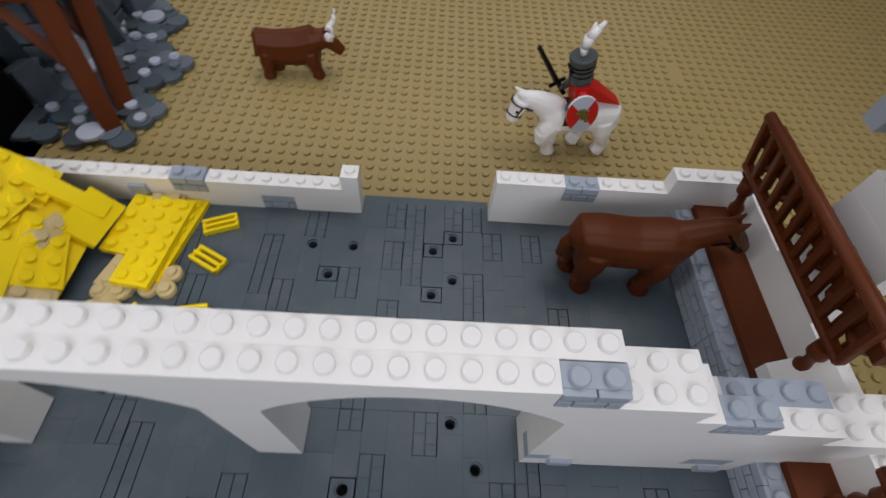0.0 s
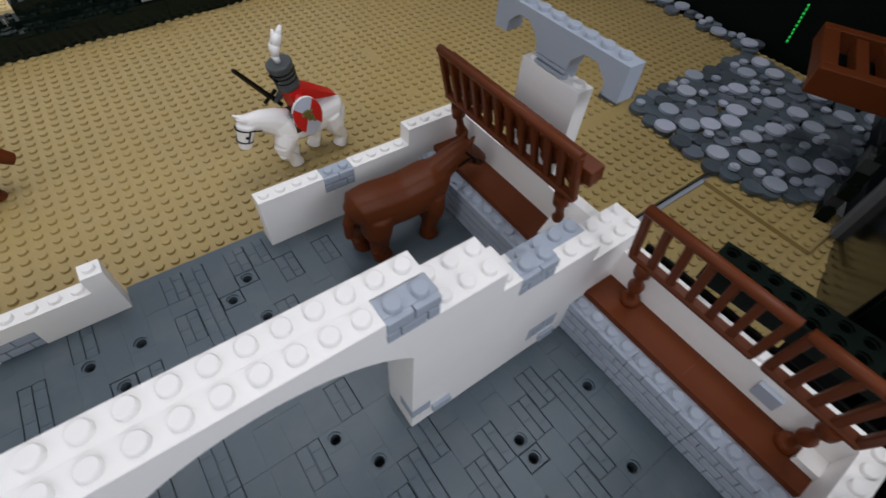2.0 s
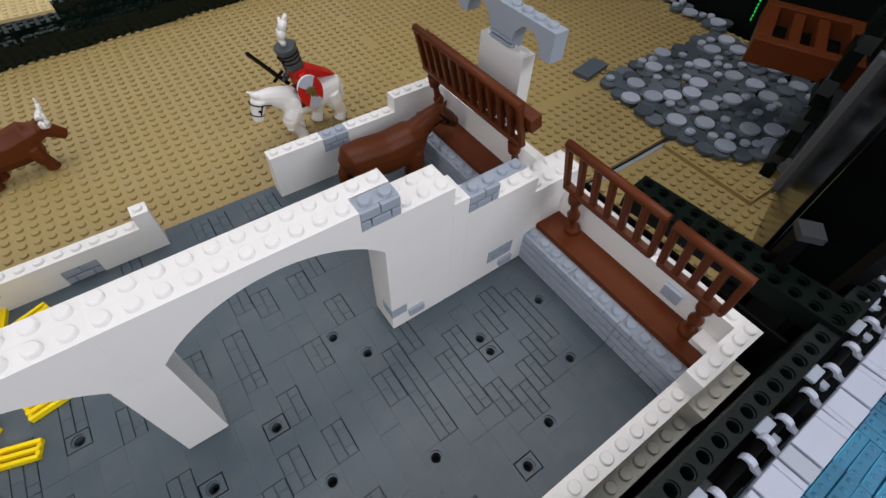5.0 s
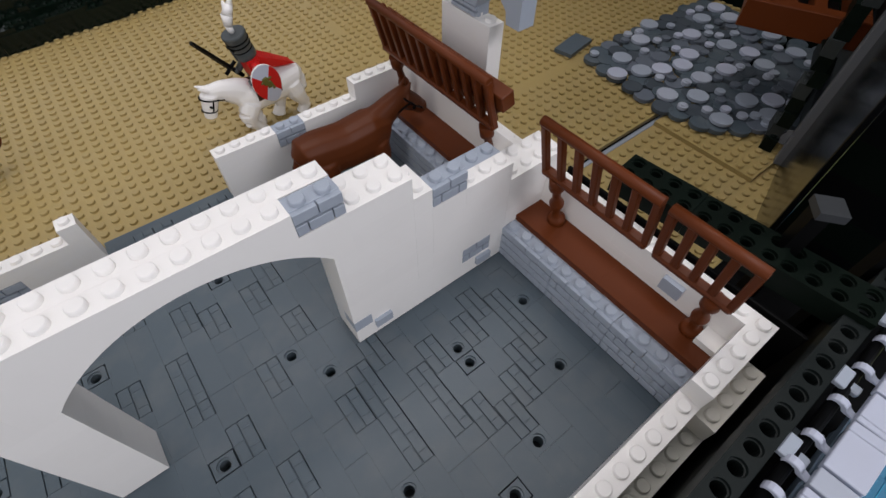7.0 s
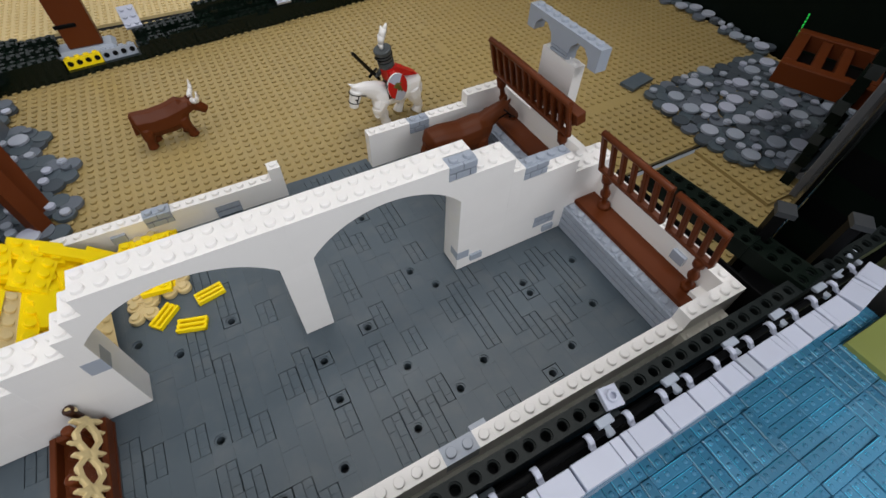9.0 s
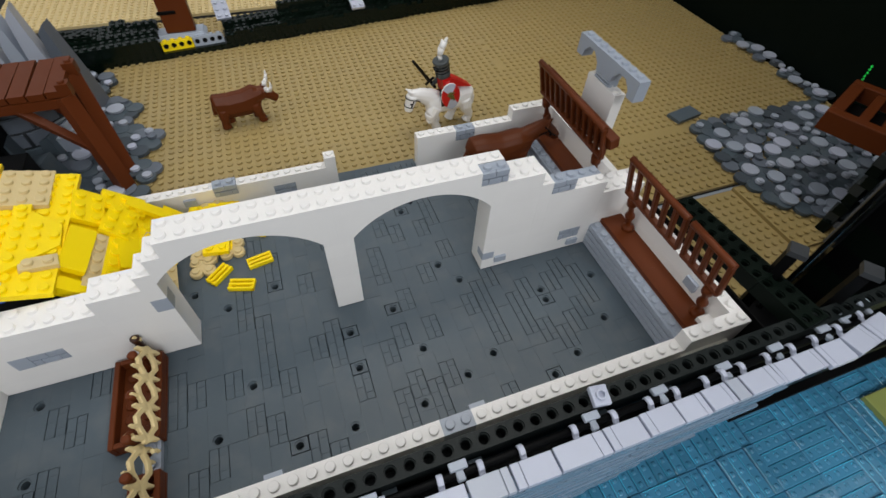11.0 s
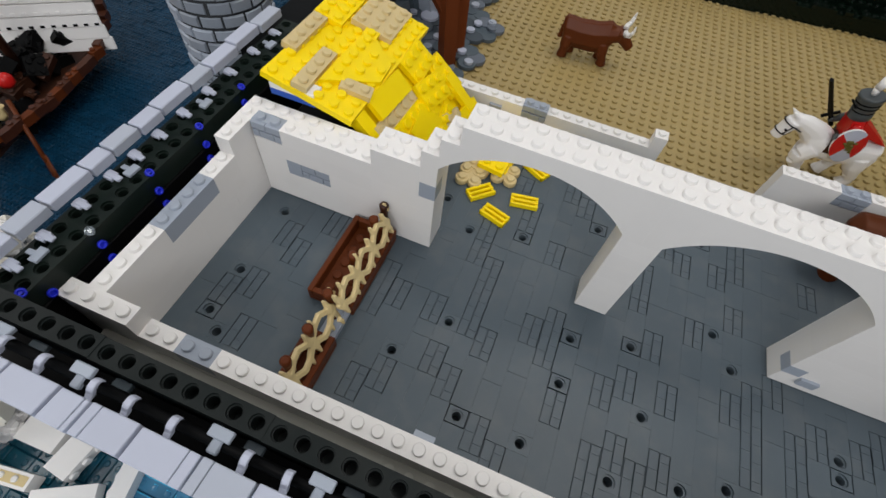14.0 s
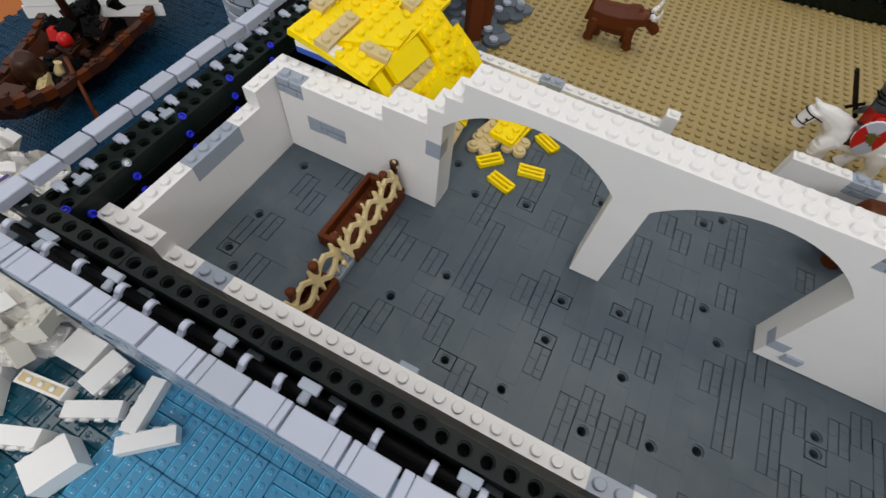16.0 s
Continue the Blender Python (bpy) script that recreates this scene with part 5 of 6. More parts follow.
def brick_bag(at, rx, ry, high, count, seed):
    """A slumped bag: clear crumpled film over a heap of white bricks."""
    bag = thing("brick_bag", at, "clear plastic bag full of white bricks", "bag", "bags of white bricks")
    r = random.Random(seed)
    for i in range(count):
        a, q = r.uniform(0, math.tau), math.sqrt(r.random()) * 0.8
        w, d = r.choice(((2, 1), (2, 2), (1, 1), (3, 1), (4, 1)))
        z = (high - 1.6) * math.sqrt(1 - q * q) * r.uniform(0.35, 1.0)
        part("brick", brick_mesh(w, d, 1.2, (WHITE, OLD_WHITE)[i % 2]), bag, (rx * q * math.cos(a), ry * q * math.sin(a), z), rot=[r.uniform(-60, 60) for _ in range(3)])
    bm = bmesh.new()
    rows = []
    for i in range(11):
        a = math.pi / 2 * i / 10
        rows.append([bm.verts.new((rx * math.cos(a) * math.cos(t) * r.uniform(0.94, 1.04) * U, ry * math.cos(a) * math.sin(t) * r.uniform(0.94, 1.04) * U, (0.1 + high * math.sin(a) * r.uniform(0.9, 1.05)) * U)) for t in (math.tau * j / 30 for j in range(30))])
    for a, b in zip(rows, rows[1:]):
        bridge(bm, a, b, 0, True)
    film = part("film", mesh_of(bm, "film", FILM), bag, label="crumpled clear film")
    film.visible_shadow = False
    return bag


brick_bag((-20.5, -6.8, WATER + 0.2), 6.9, 6.4, 4.6, 70, 3)
bag = brick_bag((-31.0, 0.0, SEA + 0.1), 7.5, 6.5, 9.0, 150, 4)
for i, (w, z) in enumerate(((2.6, 8.2), (3.4, 7.7), (2.2, 7.2))):
    bm = bmesh.new()
    box(bm, -0.1, -w / 2, -0.12, 0.1, w / 2, 0.12, 0)
    part("print_bar", mesh_of(bm, "print_bar", PRINT), bag, (3.6 + 0.45 * i, 0.6, z), "purple print on the film", rot=(0, 40, 0))

# ---- cobbles of round tiles ----


COBBLE = plastic("dull_dark_grey_plastic", (0.062, 0.076, 0.09), 0.45, 0.12, 0.06, spec=0.25)
SLATE = plastic("slate_grey_plastic", (0.13, 0.15, 0.18), 0.36, 0.08, 0.05)


def disc_mesh(mat, r, h=0.4, knob=False):
    bm = bmesh.new()
    lathe(bm, 0, 0, ((r - 0.02, 0), (r, 0.04), (r, h - 0.03), (r - 0.03, h), (r - 0.09, h), (r - 0.1, h - 0.015)), 20, smooth=False)
    if knob:
        stud(bm, 0, 0, h - 0.02, 10, h=0.14)
    return mesh_of(bm, "round_tile", mat)


BASE_DISCS = [disc_mesh(COBBLE, 0.96), disc_mesh(COBBLE, 0.96), disc_mesh(DARK, 0.96), disc_mesh(DARK, 0.96), disc_mesh(DARK, 0.96), disc_mesh(SLATE, 0.96)]
TOP_DISCS = [disc_mesh(PALE, 0.96, 0.3), disc_mesh(PALE, 0.96, 0.3), disc_mesh(PALE2, 0.96, 0.3), disc_mesh(GREY, 0.96, 0.3), disc_mesh(GREY, 0.96, 0.3), disc_mesh(SLATE, 0.96, 0.3)]
SMALL_DISCS = [disc_mesh(PALE2, 0.46, 0.34, True), disc_mesh(PALE, 0.46, 0.3), disc_mesh(GREY, 0.46, 0.3), disc_mesh(PALE2, 0.46, 0.3), disc_mesh(SLATE, 0.46, 0.3)]


def cobbles(name, label, inside, box_, counts, seed):
    """Round tiles in three layers: a dark bed, lighter large ones spread on it, small ones on top."""
    ob = setting(name, label)
    r = random.Random(seed)
    x0, y0, x1, y1 = box_
    large = []
    for kinds, count, z, apart in ((BASE_DISCS, counts[0], 0.2, 1.28), (TOP_DISCS, counts[1], 0.6, 2.0), (SMALL_DISCS, counts[2], 0.6, 1.0)):
        spots, tries = [], 0
        while len(spots) < count and tries < 6000:
            tries += 1
            x, y = r.uniform(x0, x1), r.uniform(y0, y1)
            if inside(x, y) and all((x - a) ** 2 + (y - b) ** 2 > apart ** 2 for a, b in spots):
                lift, tilt = r.uniform(-0.06, 0.1), 1.5
                if kinds is SMALL_DISCS:
                    near = min(math.hypot(x - a, y - b) for a, b in large)
                    if near < 1.44:
                        continue
                    lift, tilt = 0.06, 0.0
                spots.append((x, y))
                part("round_tile", r.choice(kinds), ob, (x, y, GZ + z + lift), rot=(r.uniform(-tilt, tilt), r.uniform(-tilt, tilt), 0))
        large = spots if kinds is TOP_DISCS else large


cobbles("path_east", "scattered grey round tiles laid as a cobbled path", lambda x, y: 8 + (x - 64) * 0.1 < y < 27 and x > 64.5 + abs(y - 17) * 0.12 and (x < 86) and y > 8.5 + max(0, 70 - x) * 0.9, (64, 8, 86, 27), (150, 31, 52), 5)
cobbles("path_far", "grey round tiles along the edge of the ground", lambda x, y: abs(x - 88.6) < 1.0, (87, 27, 90, 46), (14, 5, 8), 8)
cobbles("path_west", "grey round tiles heaped beside the wooden bridge", lambda x, y: x < 2.4 + 1.1 * math.sin(y * 0.9) - max(0, (y - 43) * 0.4), (-9, 34, 5, 62), (180, 9, 44), 6)
slot = setting("ground_slot", "grey rail in the slot between two baseplates")
slab(slot, "rail", (44.5, 16.5, GZ - 1.0, 66, 16.9, GZ - 0.5), GREY)
tile = thing("loose_tile", (64.5, 28.05, GZ + 0.2), "dark grey tile lying on the ground", "tile", rot=10.5)
part("tile", brick_mesh(4.2, 2, 0.4, DARK, False), tile)

# ---- hedge and far side ----
hedge = setting("hedge", "low black studded bricks that edge the ground")
HEDGE = plastic("glossy_black_plastic", (0.0026, 0.0068, 0.0040), 0.16, 0.25, 0.0, spec=0.2)


def hedge_y(x):
    return 61.7 + x * 0.115


for x in range(-24, 3, 7):
    for row in range(3):
        part("brick", brick_mesh(7, 2, 3.0, HEDGE, True), hedge, (x - 0.4, hedge_y(x) + row * 2.0, GZ + 0.05 - 0.3 * (row == 0)), rot=(0, 0, 6.5))
for x in range(12, 96, 7):
    part("brick", brick_mesh(7, 2, 1.8, HEDGE, True), hedge, (x, hedge_y(x), GZ + 0.05), rot=(0, 0, 6.5))
    part("brick", brick_mesh(7, 2, 2.6, HEDGE, True), hedge, (x, hedge_y(x) + 2, GZ + 0.05), rot=(0, 0, 6.5))
    if 18 < x < 60:
        part("brick", brick_mesh(7, 1, 1.2, HEDGE, True), hedge, (x + 1, hedge_y(x) + 3, GZ + 2.68), rot=(0, 0, 6.5))
hedge_rnd = random.Random(31)
for i in range(90):
    x = hedge_rnd.uniform(12.5, 92)
    row = hedge_rnd.choice((0, 0, 1, 2))
    w, d = hedge_rnd.choice(((2, 1), (1, 1), (3, 1), (2, 2)))
    part("plate", brick_mesh(w, d, 0.4, HEDGE), hedge, (x, hedge_y(x) + (0.05, 0.9, 2.1)[row], GZ + (1.87, 1.88, 2.69)[row]), rot=(0, 0, 6.5 + hedge_rnd.uniform(-3, 3)))
for i in range(22):
    x = hedge_rnd.uniform(-24, 1)
    w, d = hedge_rnd.choice(((2, 1), (1, 1), (3, 1), (2, 2)))
    part("plate", brick_mesh(w, d, 0.4, HEDGE), hedge, (x, hedge_y(x) + hedge_rnd.uniform(2.0, 4.5), GZ + 3.07), rot=(0, 0, 6.5 + hedge_rnd.uniform(-3, 3)))
part("brick", brick_mesh(9, 2, 0.8, HEDGE, False), hedge, (3.5, hedge_y(3), GZ + 0.05), "low black sill", rot=(0, 0, 6.5))


def side_holed_mesh(mat):
    """A beam of four studs with shallow round holes in its long face."""
    bm = bmesh.new()
    n = 16
    for j in range(4):
        cx = j + 0.5
        outer = []
        for k in range(n):
            a = k * math.tau / n
            c, s = math.cos(a), math.sin(a)
            f = 1 / max(abs(c), abs(s))
            outer.append(bm.verts.new(((cx + c * f * 0.5) * U, 0, (0.6 + s * f * 0.6) * U)))
        rings = [[bm.verts.new(((cx + r * math.cos(k * math.tau / n)) * U, y * U, (0.6 + r * math.sin(k * math.tau / n)) * U)) for k in range(n)] for r, y in ((0.34, 0), (0.32, 0.3))]
        bridge(bm, outer, rings[0])
        bridge(bm, rings[0], rings[1])
        # black disc paints the shade inside the hole
        bm.faces.new(rings[1]).material_index = 1
        stud(bm, cx, 0.5, 1.2)
    box(bm, 0, 0.31, 0, 4, 1, 1.2, 0)
    box(bm, 0, 0.002, 1.17, 4, 0.31, 1.2, 0)
    bmesh.ops.recalc_face_normals(bm, faces=bm.faces[:])
    return mesh_of(bm, "holed_beam", mat, BLACK)


for x, mat, lab in ((3.7, YELLOW, "yellow holed beam"), (7.75, GREY, "grey holed beam")):
    part("holed_beam", side_holed_mesh(mat), hedge, (x, hedge_y(x) + 0.5, GZ + 0.87), lab, rot=(-14, 0, 6.5))
gate = thing("gate_post", (6.5, 65.5, GZ + 0.6), "reddish-brown post on a grey stepped base", "post")
for name, q, mat in (("base", (-3.6, -1.5, 0.6, 3.2, 1.7, 1.7), GREY), ("foot", (-3.0, -1.2, -0.6, 2.6, 1.4, 0.6), DARK), ("post", (-1.9, -0.8, 1.7, 1.9, 0.8, 12), BROWN), ("latch", (-2.2, -0.9, 4.2, 0.2, -0.7, 4.7), BLACK)):
    bm = bmesh.new()
    box(bm, *q, bevel=0.42 if name == "base" else 0.12)
    part(name, mesh_of(bm, name, mat), gate)
for x, y, lab in ((11.4, 66.2, "pale grey studded plate beyond the hedge"), (54.0, 66.6, "white plate standing in the hedge"), (30.8, 64.9, "white plate standing in the hedge")):
    ob = thing("pale_plate", (x, y, GZ + 2.7), lab, "plate", rot=6, tilt=(35, 0))
    part("plate", brick_mesh(2, 3, 0.4, PALE), ob)

# ---- wooden bridge, steps and tower to the west ----
bridge_w = thing("wooden_bridge", (-6, 40.4, GZ), "reddish-brown plank bridge on slanting legs", "bridge")
for i in range(8):
    part("plank", brick_mesh(1.3, 6.6, 0.6, BROWN, False), bridge_w, (-6.3 + i * 1.45, -2.3, 9.4 + rnd.uniform(-0.05, 0.05)), rot=(0, 0, rnd.uniform(-1, 1)))
for y, foot in ((-2.0, -5.0), (1.9, -2.6)):
    for name, p, q, r in (("leg", (5.0, y, 9.3), (6.5, foot, 0), 0.95), ("brace", (0.2, y + 0.3, 9.3), (5.6, (y + foot) / 2, 4.2), 0.5), ("side_beam", (-6.3, y, 8.9), (5.4, y, 8.9), 0.6)):
        bm = bmesh.new()
        tube(bm, p, q, r, r, 4)
        part(name, mesh_of(bm, name, BROWN), bridge_w)
for y in (-2.3, 1.5):
    part("post_cap", brick_mesh(1, 1, 1.2, BROWN, True), bridge_w, (4.9, y, 9.4))
steps = thing("grey_steps", (-9.6, 38.0, GZ), "steep flight of light grey slats between grey stringers", "steps")
for x in (-0.2, -3.4):
    bm = bmesh.new()
    tube(bm, (x, -0.4, 0), (x + 0.2, 1.3, 12.8), 0.62, 0.62, 4)
    part("stringer", mesh_of(bm, "stringer", GREY), steps)
for i in range(8):
    bm = bmesh.new()
    box(bm, -3.3, 0, 0, -0.2, 0.9, 0.75, 0.06)
    part("slat", mesh_of(bm, "slat", (SLATE, GREY)[i % 2]), steps, (rnd.uniform(-0.1, 0.1), -0.5 + i * 0.21, 0.6 + i * 1.5), rot=(0, 0, rnd.uniform(-2, 2)))
bm = bmesh.new()
box(bm, -3.6, 2.0, 0, 0.2, 6, 6.5, 0.1)
part("core", mesh_of(bm, "core", BLACK), steps)


def stone_mesh(r, n, h, mat):
    """One curved stone of a round wall, its edges bevelled."""
    bm = bmesh.new()
    w = math.tau / n / 2 - 0.016
    f = 0.9
    outer, inner = [], []
    for z, zi in ((0.2, 0.07), (h - 0.2, h - 0.07)):
        for t in (-w, -w / 3, w / 3, w):
            outer.append(bm.verts.new((r * math.cos(t * f) * U, r * math.sin(t * f) * U, z * U)))
            inner.append(bm.verts.new(((r - 0.18) * math.cos(t) * U, (r - 0.18) * math.sin(t) * U, zi * U)))
    for i in (0, 1, 2):
        bm.faces.new((outer[i], outer[i + 1], outer[i + 5], outer[i + 4]))
        bm.faces.new((inner[i + 1], inner[i], outer[i], outer[i + 1])[::-1])
        bm.faces.new((outer[i + 4], outer[i + 5], inner[i + 5], inner[i + 4]))
    bm.faces.new((outer[0], outer[4], inner[4], inner[0]))
    bm.faces.new((outer[3], inner[3], inner[7], outer[7]))
    bmesh.ops.recalc_face_normals(bm, faces=bm.faces[:])
    return mesh_of(bm, "stone", mat)


def round_wall(ob, r, n, h, courses, mat, away):
    """Courses of curved stones with recessed joints; away(angle) leaves out the side that faces off."""
    bm = bmesh.new()
    lathe(bm, 0, 0, ((r - 0.14, 0), (r - 0.14, courses * h)), 40)
    part("core", mesh_of(bm, "core", RECESS_SHADE), ob)
    mes = [stone_mesh(r + d, n, h, m) for m in mat for d in (0.0, 0.07, -0.05)]
    for c in range(courses):
        for k in range(n):
            a = math.tau * (k + 0.5 * (c % 2)) / n
            if not away(a):
                part("stone", rnd.choice(mes), ob, (0, 0, c * h), rot=(0, 0, math.degrees(a) + rnd.uniform(-1.5, 1.5)))


STONEG = plastic("stone_grey_plastic", (0.27, 0.30, 0.345), 0.34, 0.1, 0.06)
tower = thing("castle_tower", (-18.0, 27.25, SEA), "round tower of light grey stones with recessed joints", "tower")
round_wall(tower, 4.25, 14, 1.15, 23, (STONEG, GREY), lambda a: math.cos(a + 0.9) < -0.45)
curve = thing("curved_wall", (-9.5, 48.5, GZ), "dark grey curved wall of blocks under the bridge", "wall")
round_wall(curve, 5.8, 14, 1.8, 3, (DARK, SLATE), lambda a: math.sin(a) > 0.35)
rock = thing("grey_rocks", (-3, 33, GZ), "dark grey sloped rock bricks under the bridge", "rocks")
for i in range(14):
    bm = bmesh.new()
    w, d, h = rnd.uniform(2, 4), rnd.uniform(2, 3), rnd.uniform(1.5, 4)
    prism(bm, [(0, 0), (w, 0), (w * 0.8, h), (w * 0.25, h * 0.8)], 0, d)
    bmesh.ops.recalc_face_normals(bm, faces=bm.faces[:])
    part("rock_brick", mesh_of(bm, "rock_brick", (DARK, GREY)[i % 4 == 0]), rock, (-9 + rnd.uniform(0, 7), rnd.uniform(2, 16), 0), rot=(0, 0, rnd.uniform(-30, 30)))

crag = thing("rock_slopes", (-7.5, 49.5, GZ), "light blue-grey sloped rock bricks rising behind the bridge", "rocks")
for x, y, w, d, h, rot, mat in ((-3.6, 0, 3.0, 3, 13.5, 8, PALE2), (-1.2, 0.6, 2.4, 3, 12.0, -6, GREY), (0.6, 0.2, 2.4, 3, 13.0, 4, PALE2), (2.2, 1.2, 2.4, 3, 10.8, -10, SLATE), (-6.2, 1.0, 3.2, 3, 13.6, 12, SLATE)):
    bm = bmesh.new()
    prism(bm, [(0, 0), (w, 0), (w * 0.86, h * 0.45), (w * 0.62, h), (w * 0.3, h * 0.92), (w * 0.08, h * 0.4)], 0, d)
    for v in bm.verts:
        v.co.y *= 1 - 0.45 * v.co.z / (h * U)
    bmesh.ops.recalc_face_normals(bm, faces=bm.faces[:])
    part("rock_brick", mesh_of(bm, "rock_brick", mat), crag, (x, y, 0), rot=(0, 0, rot))

# ---- ship on the sea ----
HULL = plastic("dark_reddish_plastic", (0.06, 0.017, 0.007), 0.36, 0.08, 0.01)
DEEP = plastic("deep_teal_plastic", (0.008, 0.09, 0.14), 0.12, 0.25, 0.02, spec=0.5)
ship = thing("sailing_ship", (-44.5, 20, SEA), "reddish-brown rowing ship with a white sail on the sea", "ship", rot=107)
bm = bmesh.new()
prof = [(-13, 0.6, 3.6, 6.5), (-11, 2.2, 2.0, 5.0), (-7, 3.6, 0.6, 4.0), (0, 5.0, 0.2, 3.8), (7, 6.2, 0.4, 4.6), (12, 5.6, 1.2, 6.4), (16, 3.6, 3.4, 9.0), (18.5, 0.6, 6.0, 12.5)]
secs = []
for x, w, z0, z1 in prof:
    secs.append([bm.verts.new(Vector(c) * U) for c in ((x, -w, z1), (x, -w * 0.75, (z0 + z1) / 2), (x, 0, z0), (x, w * 0.75, (z0 + z1) / 2), (x, w, z1), (x, w - 0.5, z1), (x, w * 0.6, z0 + 1.2), (x, -w * 0.6, z0 + 1.2), (x, -w + 0.5, z1))])
for a, b in zip(secs, secs[1:]):
    bridge(bm, a, b)
bm.faces.new(secs[0][::-1])
bm.faces.new(secs[-1])
bmesh.ops.recalc_face_normals(bm, faces=bm.faces[:])
part("hull", mesh_of(bm, "hull", HULL), ship)
ship_rnd = random.Random(41)
for (x0, w0, _, z0), (x1, w1, _, z1) in zip(prof, prof[1:]):
    n = max(1, round((x1 - x0) / 1.3))
    for i in range(n):
        f = (i + 0.5) / n
        for side in (-1, 1):
            part("gunwale_brick", brick_mesh(1.5, 0.8, 1.0, (HULL, BROWN, HULL)[i % 3], ship_rnd.random() < 0.4), ship, (x0 + (x1 - x0) * f - 0.7, side * (w0 + (w1 - w0) * f) - 0.4, z0 + (z1 - z0) * f - 0.5 + ship_rnd.uniform(-0.15, 0.15)), rot=(0, 0, math.degrees(math.atan2(side * (w1 - w0), x1 - x0)) + ship_rnd.uniform(-6, 6)))
bm = bmesh.new()
lathe(bm, 0, 0, ((0.45, 0), (0.55, 0.5), (0.3, 1.2), (0.42, 1.5)), 12)
part("cargo", mesh_of(bm, "cargo", TAN), ship, (-4.9, -1.4, 3.6), "tan jar", rot=(10, 20, 0))
bm = bmesh.new()
box(bm, -12.6, -1.3, 4.6, -9.0, 1.3, 5.2, 0.08)
part("fore_deck", mesh_of(bm, "fore_deck", HULL), ship)
for i in range(10):
    part("deck_plank", brick_mesh(2, 5, 0.4, DARKBROWN, False), ship, (-9 + i * 1.9, -2.5, 2.0))
bm = bmesh.new()
lathe(bm, 0, 0, ((0.5, 2), (0.45, 14), (0.3, 22)), 10)
part("mast", mesh_of(bm, "mast", DARKBROWN), ship, (2, 0, 0))
for i in range(9):
    bm = bmesh.new()
    half = 7.7 - 0.25 * (i > 1) + 0.3 * (i == 0)
    box(bm, 0, -half, 0, 0.3, half, 1.55 if i < 2 else 1.3, 0.1)
    if i == 2:
        for j in range(14):
            box(bm, -0.05, -7.2 + j * 1.1, 0.15, 0.35, -6.75 + j * 1.1, 0.42, 0.0, 1)
    for j in range(14):
        if i > 2:
            box(bm, -0.12, -7.2 + j * 1.1, 0.1, 0.0, -6.7 + j * 1.1, 0.5, 0.05)
    part("sail_strip", mesh_of(bm, "sail_strip", WHITE, BLACK), ship, (5.6 + 0.22 * i, 0, 4.1 + i * 1.36), rot=(0, 12, 19))
bm = bmesh.new()
tube(bm, (-4.2, -2.9, 5.7), (-8.0, -6.2, 1.1), 0.24, 0.24, 8)
tube(bm, (-7.6, -5.9, 1.5), (-9.3, -7.3, -0.3), 0.5, 0.55, 8, flat=0.3)
part("oar", mesh_of(bm, "oar", BROWN), ship)
cargo_rnd = random.Random(11)
for i in range(26):
    w, d = cargo_rnd.choice(((2, 1), (1, 1), (3, 1), (2, 2)))
    mat = TAN if i in (4, 15) else (BLACK, DARKBROWN, BLACK)[i % 3]
    part("cargo", brick_mesh(w, d, cargo_rnd.choice((0.4, 1.2)), mat), ship, (cargo_rnd.uniform(-8, 8), cargo_rnd.uniform(-2.6, 1.2), 2.4 + cargo_rnd.uniform(0, 1.2)), "" if mat in (BLACK, DARKBROWN) else "pale cargo brick", rot=[cargo_rnd.uniform(-35, 35) for _ in range(3)])
bm = bmesh.new()
lathe(bm, 0, 0, ((0.7, 0), (0.85, 0.5), (0.6, 1.1), (0.2, 1.4)), 14)
part("cargo", mesh_of(bm, "cargo", RED), ship, (-1.4, -0.8, 5.2), "red rounded cargo", rot=(20, 10, 0))
part("cargo", brick_mesh(2, 1, 1.2, RED), ship, (-1.0, 0.2, 5.0), "red cargo brick", rot=(15, 20, 40))
for i in range(16):
    w, d = cargo_rnd.choice(((2, 1), (1, 1), (2, 2)))
    part("cargo", brick_mesh(w, d, 1.2, BLACK), ship, (cargo_rnd.uniform(-0.5, 6), cargo_rnd.uniform(-2.2, 1.4), 3.4 + cargo_rnd.uniform(0, 2.6)), rot=[cargo_rnd.uniform(-50, 50) for _ in range(3)])
bm = bmesh.new()
lathe(bm, 0, 0, ((1.3, 0), (1.7, 1.4), (1.5, 2.8), (1.2, 3.9), (0.6, 4.5)), 16)
part("cargo", mesh_of(bm, "cargo", DARKBROWN), ship, (-5.4, 1.6, 3.0), "dark brown rounded bundle", rot=(24, -18, 0))
water("water_deep", "dark blue clear tiles laid as deep water", -30, -26, -6, -3, DEEP, SEABED, limit=0, level=WATER - 0.2)
cloth = setting("table_edge", "orange cloth beyond the sea")
slab(cloth, "cloth", (-140, -40, SEA - 1.0, -63, 140, SEA - 0.3), TABLE)

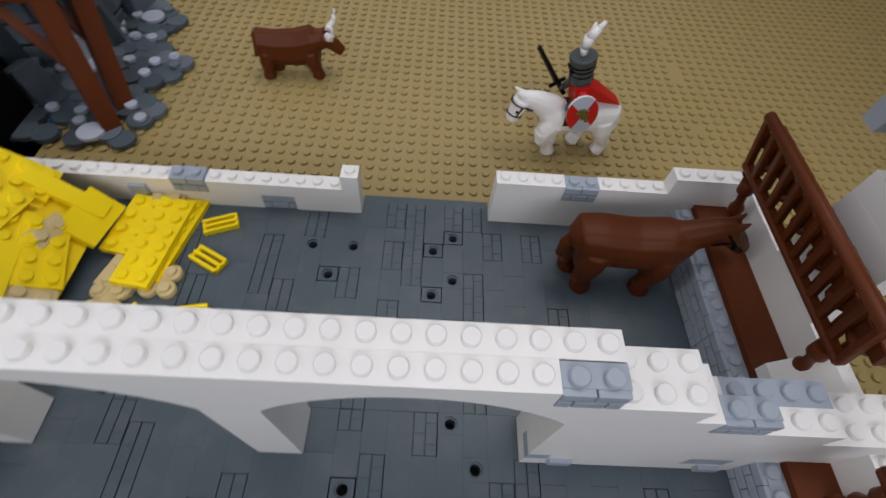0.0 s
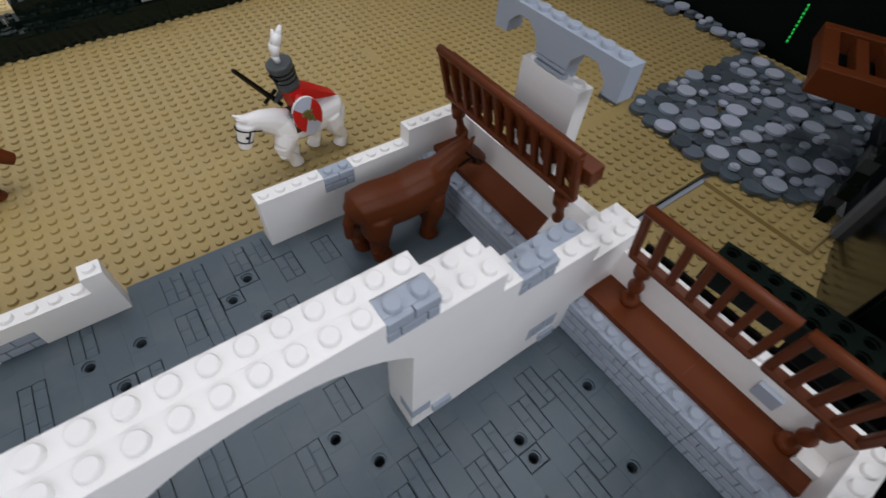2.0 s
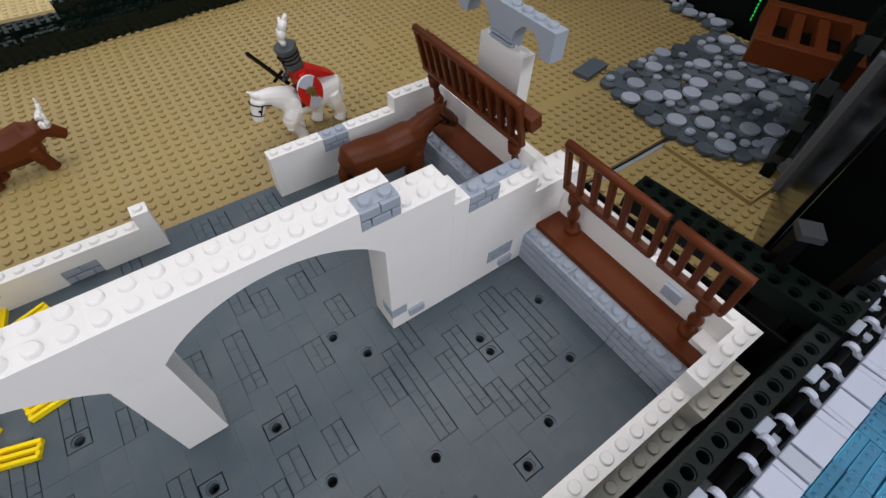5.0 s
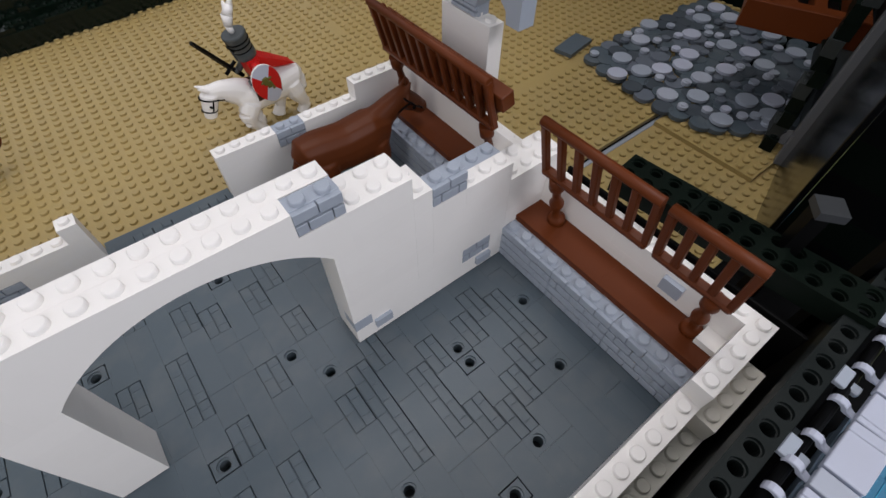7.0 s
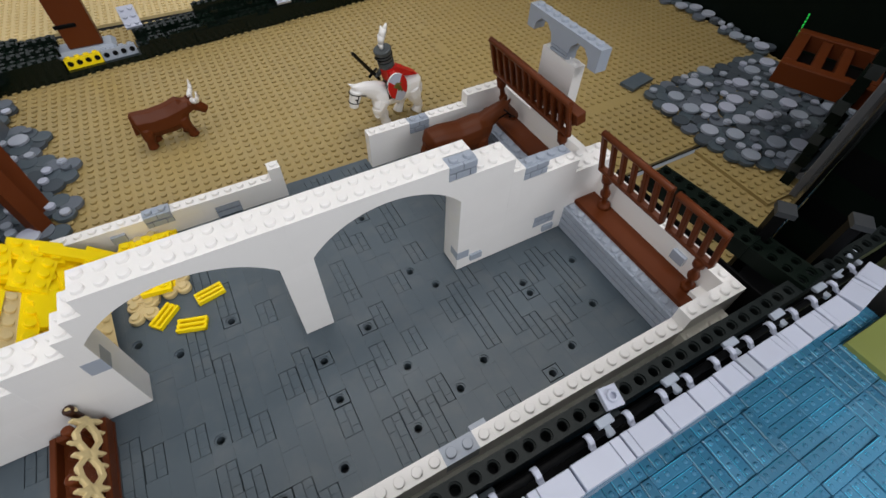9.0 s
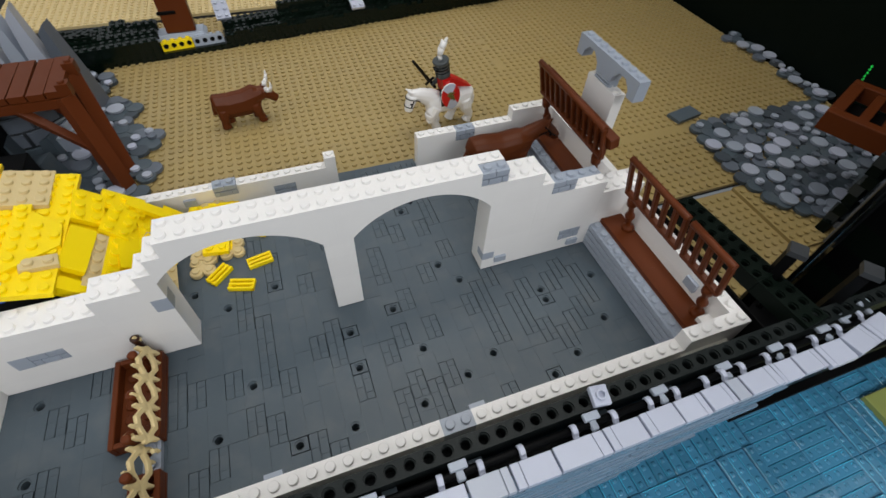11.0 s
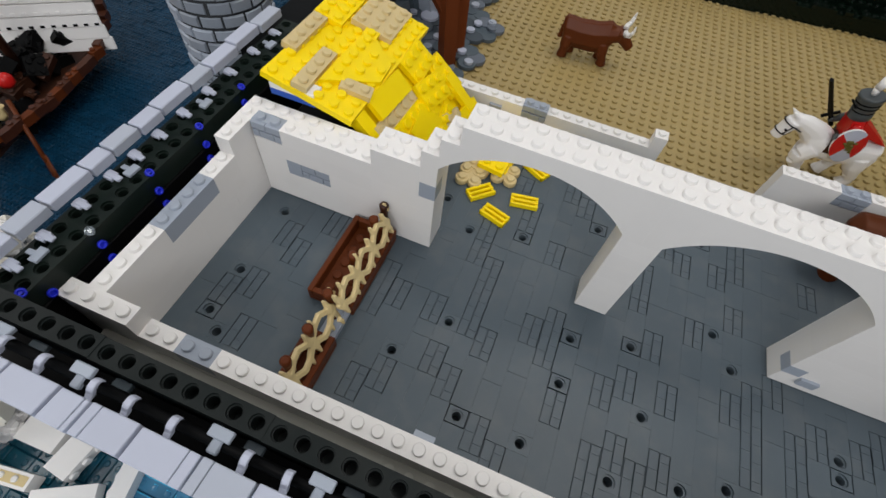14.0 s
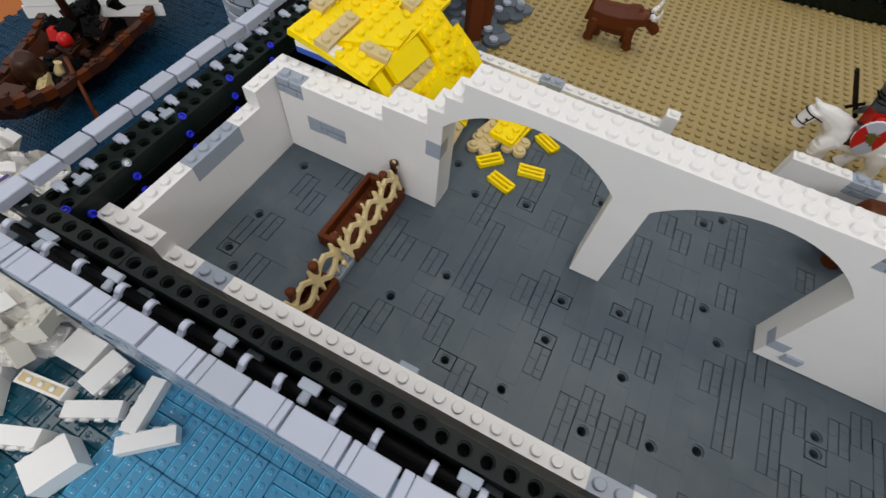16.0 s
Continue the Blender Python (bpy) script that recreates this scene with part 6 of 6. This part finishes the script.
# ---- drawbridge and walls to the east ----
draw = thing("wooden_grid", (66.9, 15.3, 5.2), "reddish-brown wooden grid held over the path", "drawbridge", rot=23)
for name, q in (("long_beam", (1.2, -8.2, 0, 7.8, -7.0, 1.6)), ("long_beam", (1.2, -1.2, 0, 7.8, 0.0, 1.6)), ("end_beam", (0, -8.2, -0.4, 1.2, 0, 1.6)), ("end_beam", (7.8, -8.2, 0, 9.0, 0, 1.6)), ("crossbar", (1.2, -5.4, 0.3, 7.8, -4.5, 1.4)), ("crossbar", (1.2, -3.4, 0.3, 7.8, -2.5, 1.4)), ("tray", (1.2, -7.0, -0.4, 7.8, -1.2, -0.2))):
    bm = bmesh.new()
    box(bm, *q, bevel=0.06)
    part(name, mesh_of(bm, name, BLACK if name == "tray" else BROWN), draw)
BAR = plastic("mid_grey_plastic", (0.12, 0.127, 0.137), 0.4, 0.05, 0.05)
WALLG = plastic("weathered_grey_plastic", (0.03, 0.036, 0.036), 0.45, 0.25, 0.05, spec=0.2)
lean = thing("wall_corner", (66.5, 6.6, GZ), "dark grey wall edge with a lighter bar, raised out of view for shade", "wall", rot=17)
bm = bmesh.new()
box(bm, -0.3, -0.9, 0, 0.7, 0.5, 12.6, 0.05)
part("bar", mesh_of(bm, "bar", BAR), lean, label="light grey upright bar")
# upper courses are unseen, added to shade the path
for i in range(30):
    for j in range(3):
        part("brick", brick_mesh(8, 2, 2.4, (WALLG, BLACK, WALLG)[(i + j) % 3], False), lean, (0.8 + j * 8.0 - 2 * (i % 2) * (j > 0), -2.1, i * 2.4))
# hidden return wall, added to hold light off the east side
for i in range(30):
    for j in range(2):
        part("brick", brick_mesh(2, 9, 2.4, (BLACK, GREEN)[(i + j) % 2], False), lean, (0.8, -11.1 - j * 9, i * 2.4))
for x, y, z, w, mat in ((0.4, -0.7, 12.7, 2, BAR), (1.6, -1.4, 13.9, 3, WALLG), (0.9, -0.3, 15.1, 2, BAR), (2.4, -1.0, 16.3, 2, BAR), (1.2, -0.6, 17.5, 3, WALLG)):
    part("brick", brick_mesh(w, 1, 1.2, mat), lean, (x, y, z), "grey studded brick over the bar", rot=(0, 0, rnd.uniform(-6, 6)))
col_rnd = random.Random(21)
for i in range(13):
    part("brick", brick_mesh(col_rnd.choice((2, 3)), 1, 1.2, (DEEPMOSS, WALLG, DEEPMOSS)[i % 3]), lean, (0.9 + col_rnd.uniform(-0.2, 0.5), 1.0 + col_rnd.uniform(-0.3, 0.3), i * 1.2), "dark green studded brick beside the bar", rot=(0, 0, col_rnd.uniform(-5, 5)))
DIM = plastic("dim_grey_plastic", (0.036, 0.039, 0.042), 0.4, 0.05, 0.05)
for x, y, z, mat in ((46.4, 0.6, 8.9, DIM), (49.0, -2.3, 9.3, DIM)):
    ob = thing("raised_plate", (x, y, z), "grey plate raised on a black post beside the rim", "plate", "plates on posts", rot=38)
    part("plate", brick_mesh(1.1, 1.1, 0.4, mat, False), ob)
    part("post", brick_mesh(0.7, 0.7, z + 4, BLACK, False), ob, (0.3, 0.3, -(z + 4)))
SHEET = plastic("glossy_black_sheet", (0.003, 0.0034, 0.0036), 0.14, 0.05, 0.0, 0.06, spec=1.0)
screen = thing("black_screen", (66.4, 6.5, -4.2), "glossy black upright sheet along the edge of the ground", "screen", rot=195.5)
bm = bmesh.new()
box(bm, 0, 0, 0, 12.5, 0.4, 18, 0.05)
part("sheet", mesh_of(bm, "sheet", SHEET), screen)
for z in (0.0, 17.9):
    bm = bmesh.new()
    box(bm, 0, -0.15, z, 12.5, -0.005, z + 0.4, 0.04)
    part("edge_strip", mesh_of(bm, "edge_strip", BLACK), screen)
# added block: keeps one lamp off the low ground and fills the dark
block = thing("shade_block", (58.5, -3.0, -4), "added black block that shades the ground beside the pit", "wall")
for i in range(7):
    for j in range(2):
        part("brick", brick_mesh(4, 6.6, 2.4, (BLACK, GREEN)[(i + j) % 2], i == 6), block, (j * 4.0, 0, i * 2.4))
glow = thing("green_light_string", (88, 24.2, -0.6), "string of green lamp beads", "light string")
for i in range(10):
    bm = bmesh.new()
    lathe(bm, 0, 0, ((0.08, 0), (0.12, 0.14), (0.08, 0.28)), 8)
    part("lamp_bead", mesh_of(bm, "lamp_bead", LEDG), glow, (0.05 * (i % 3), 0.02 * i, i * 0.42))
back = setting("backdrop", "added plain dark green walls that close the view and shade the east")
# plain added walls; the east one rises unseen to cut the light
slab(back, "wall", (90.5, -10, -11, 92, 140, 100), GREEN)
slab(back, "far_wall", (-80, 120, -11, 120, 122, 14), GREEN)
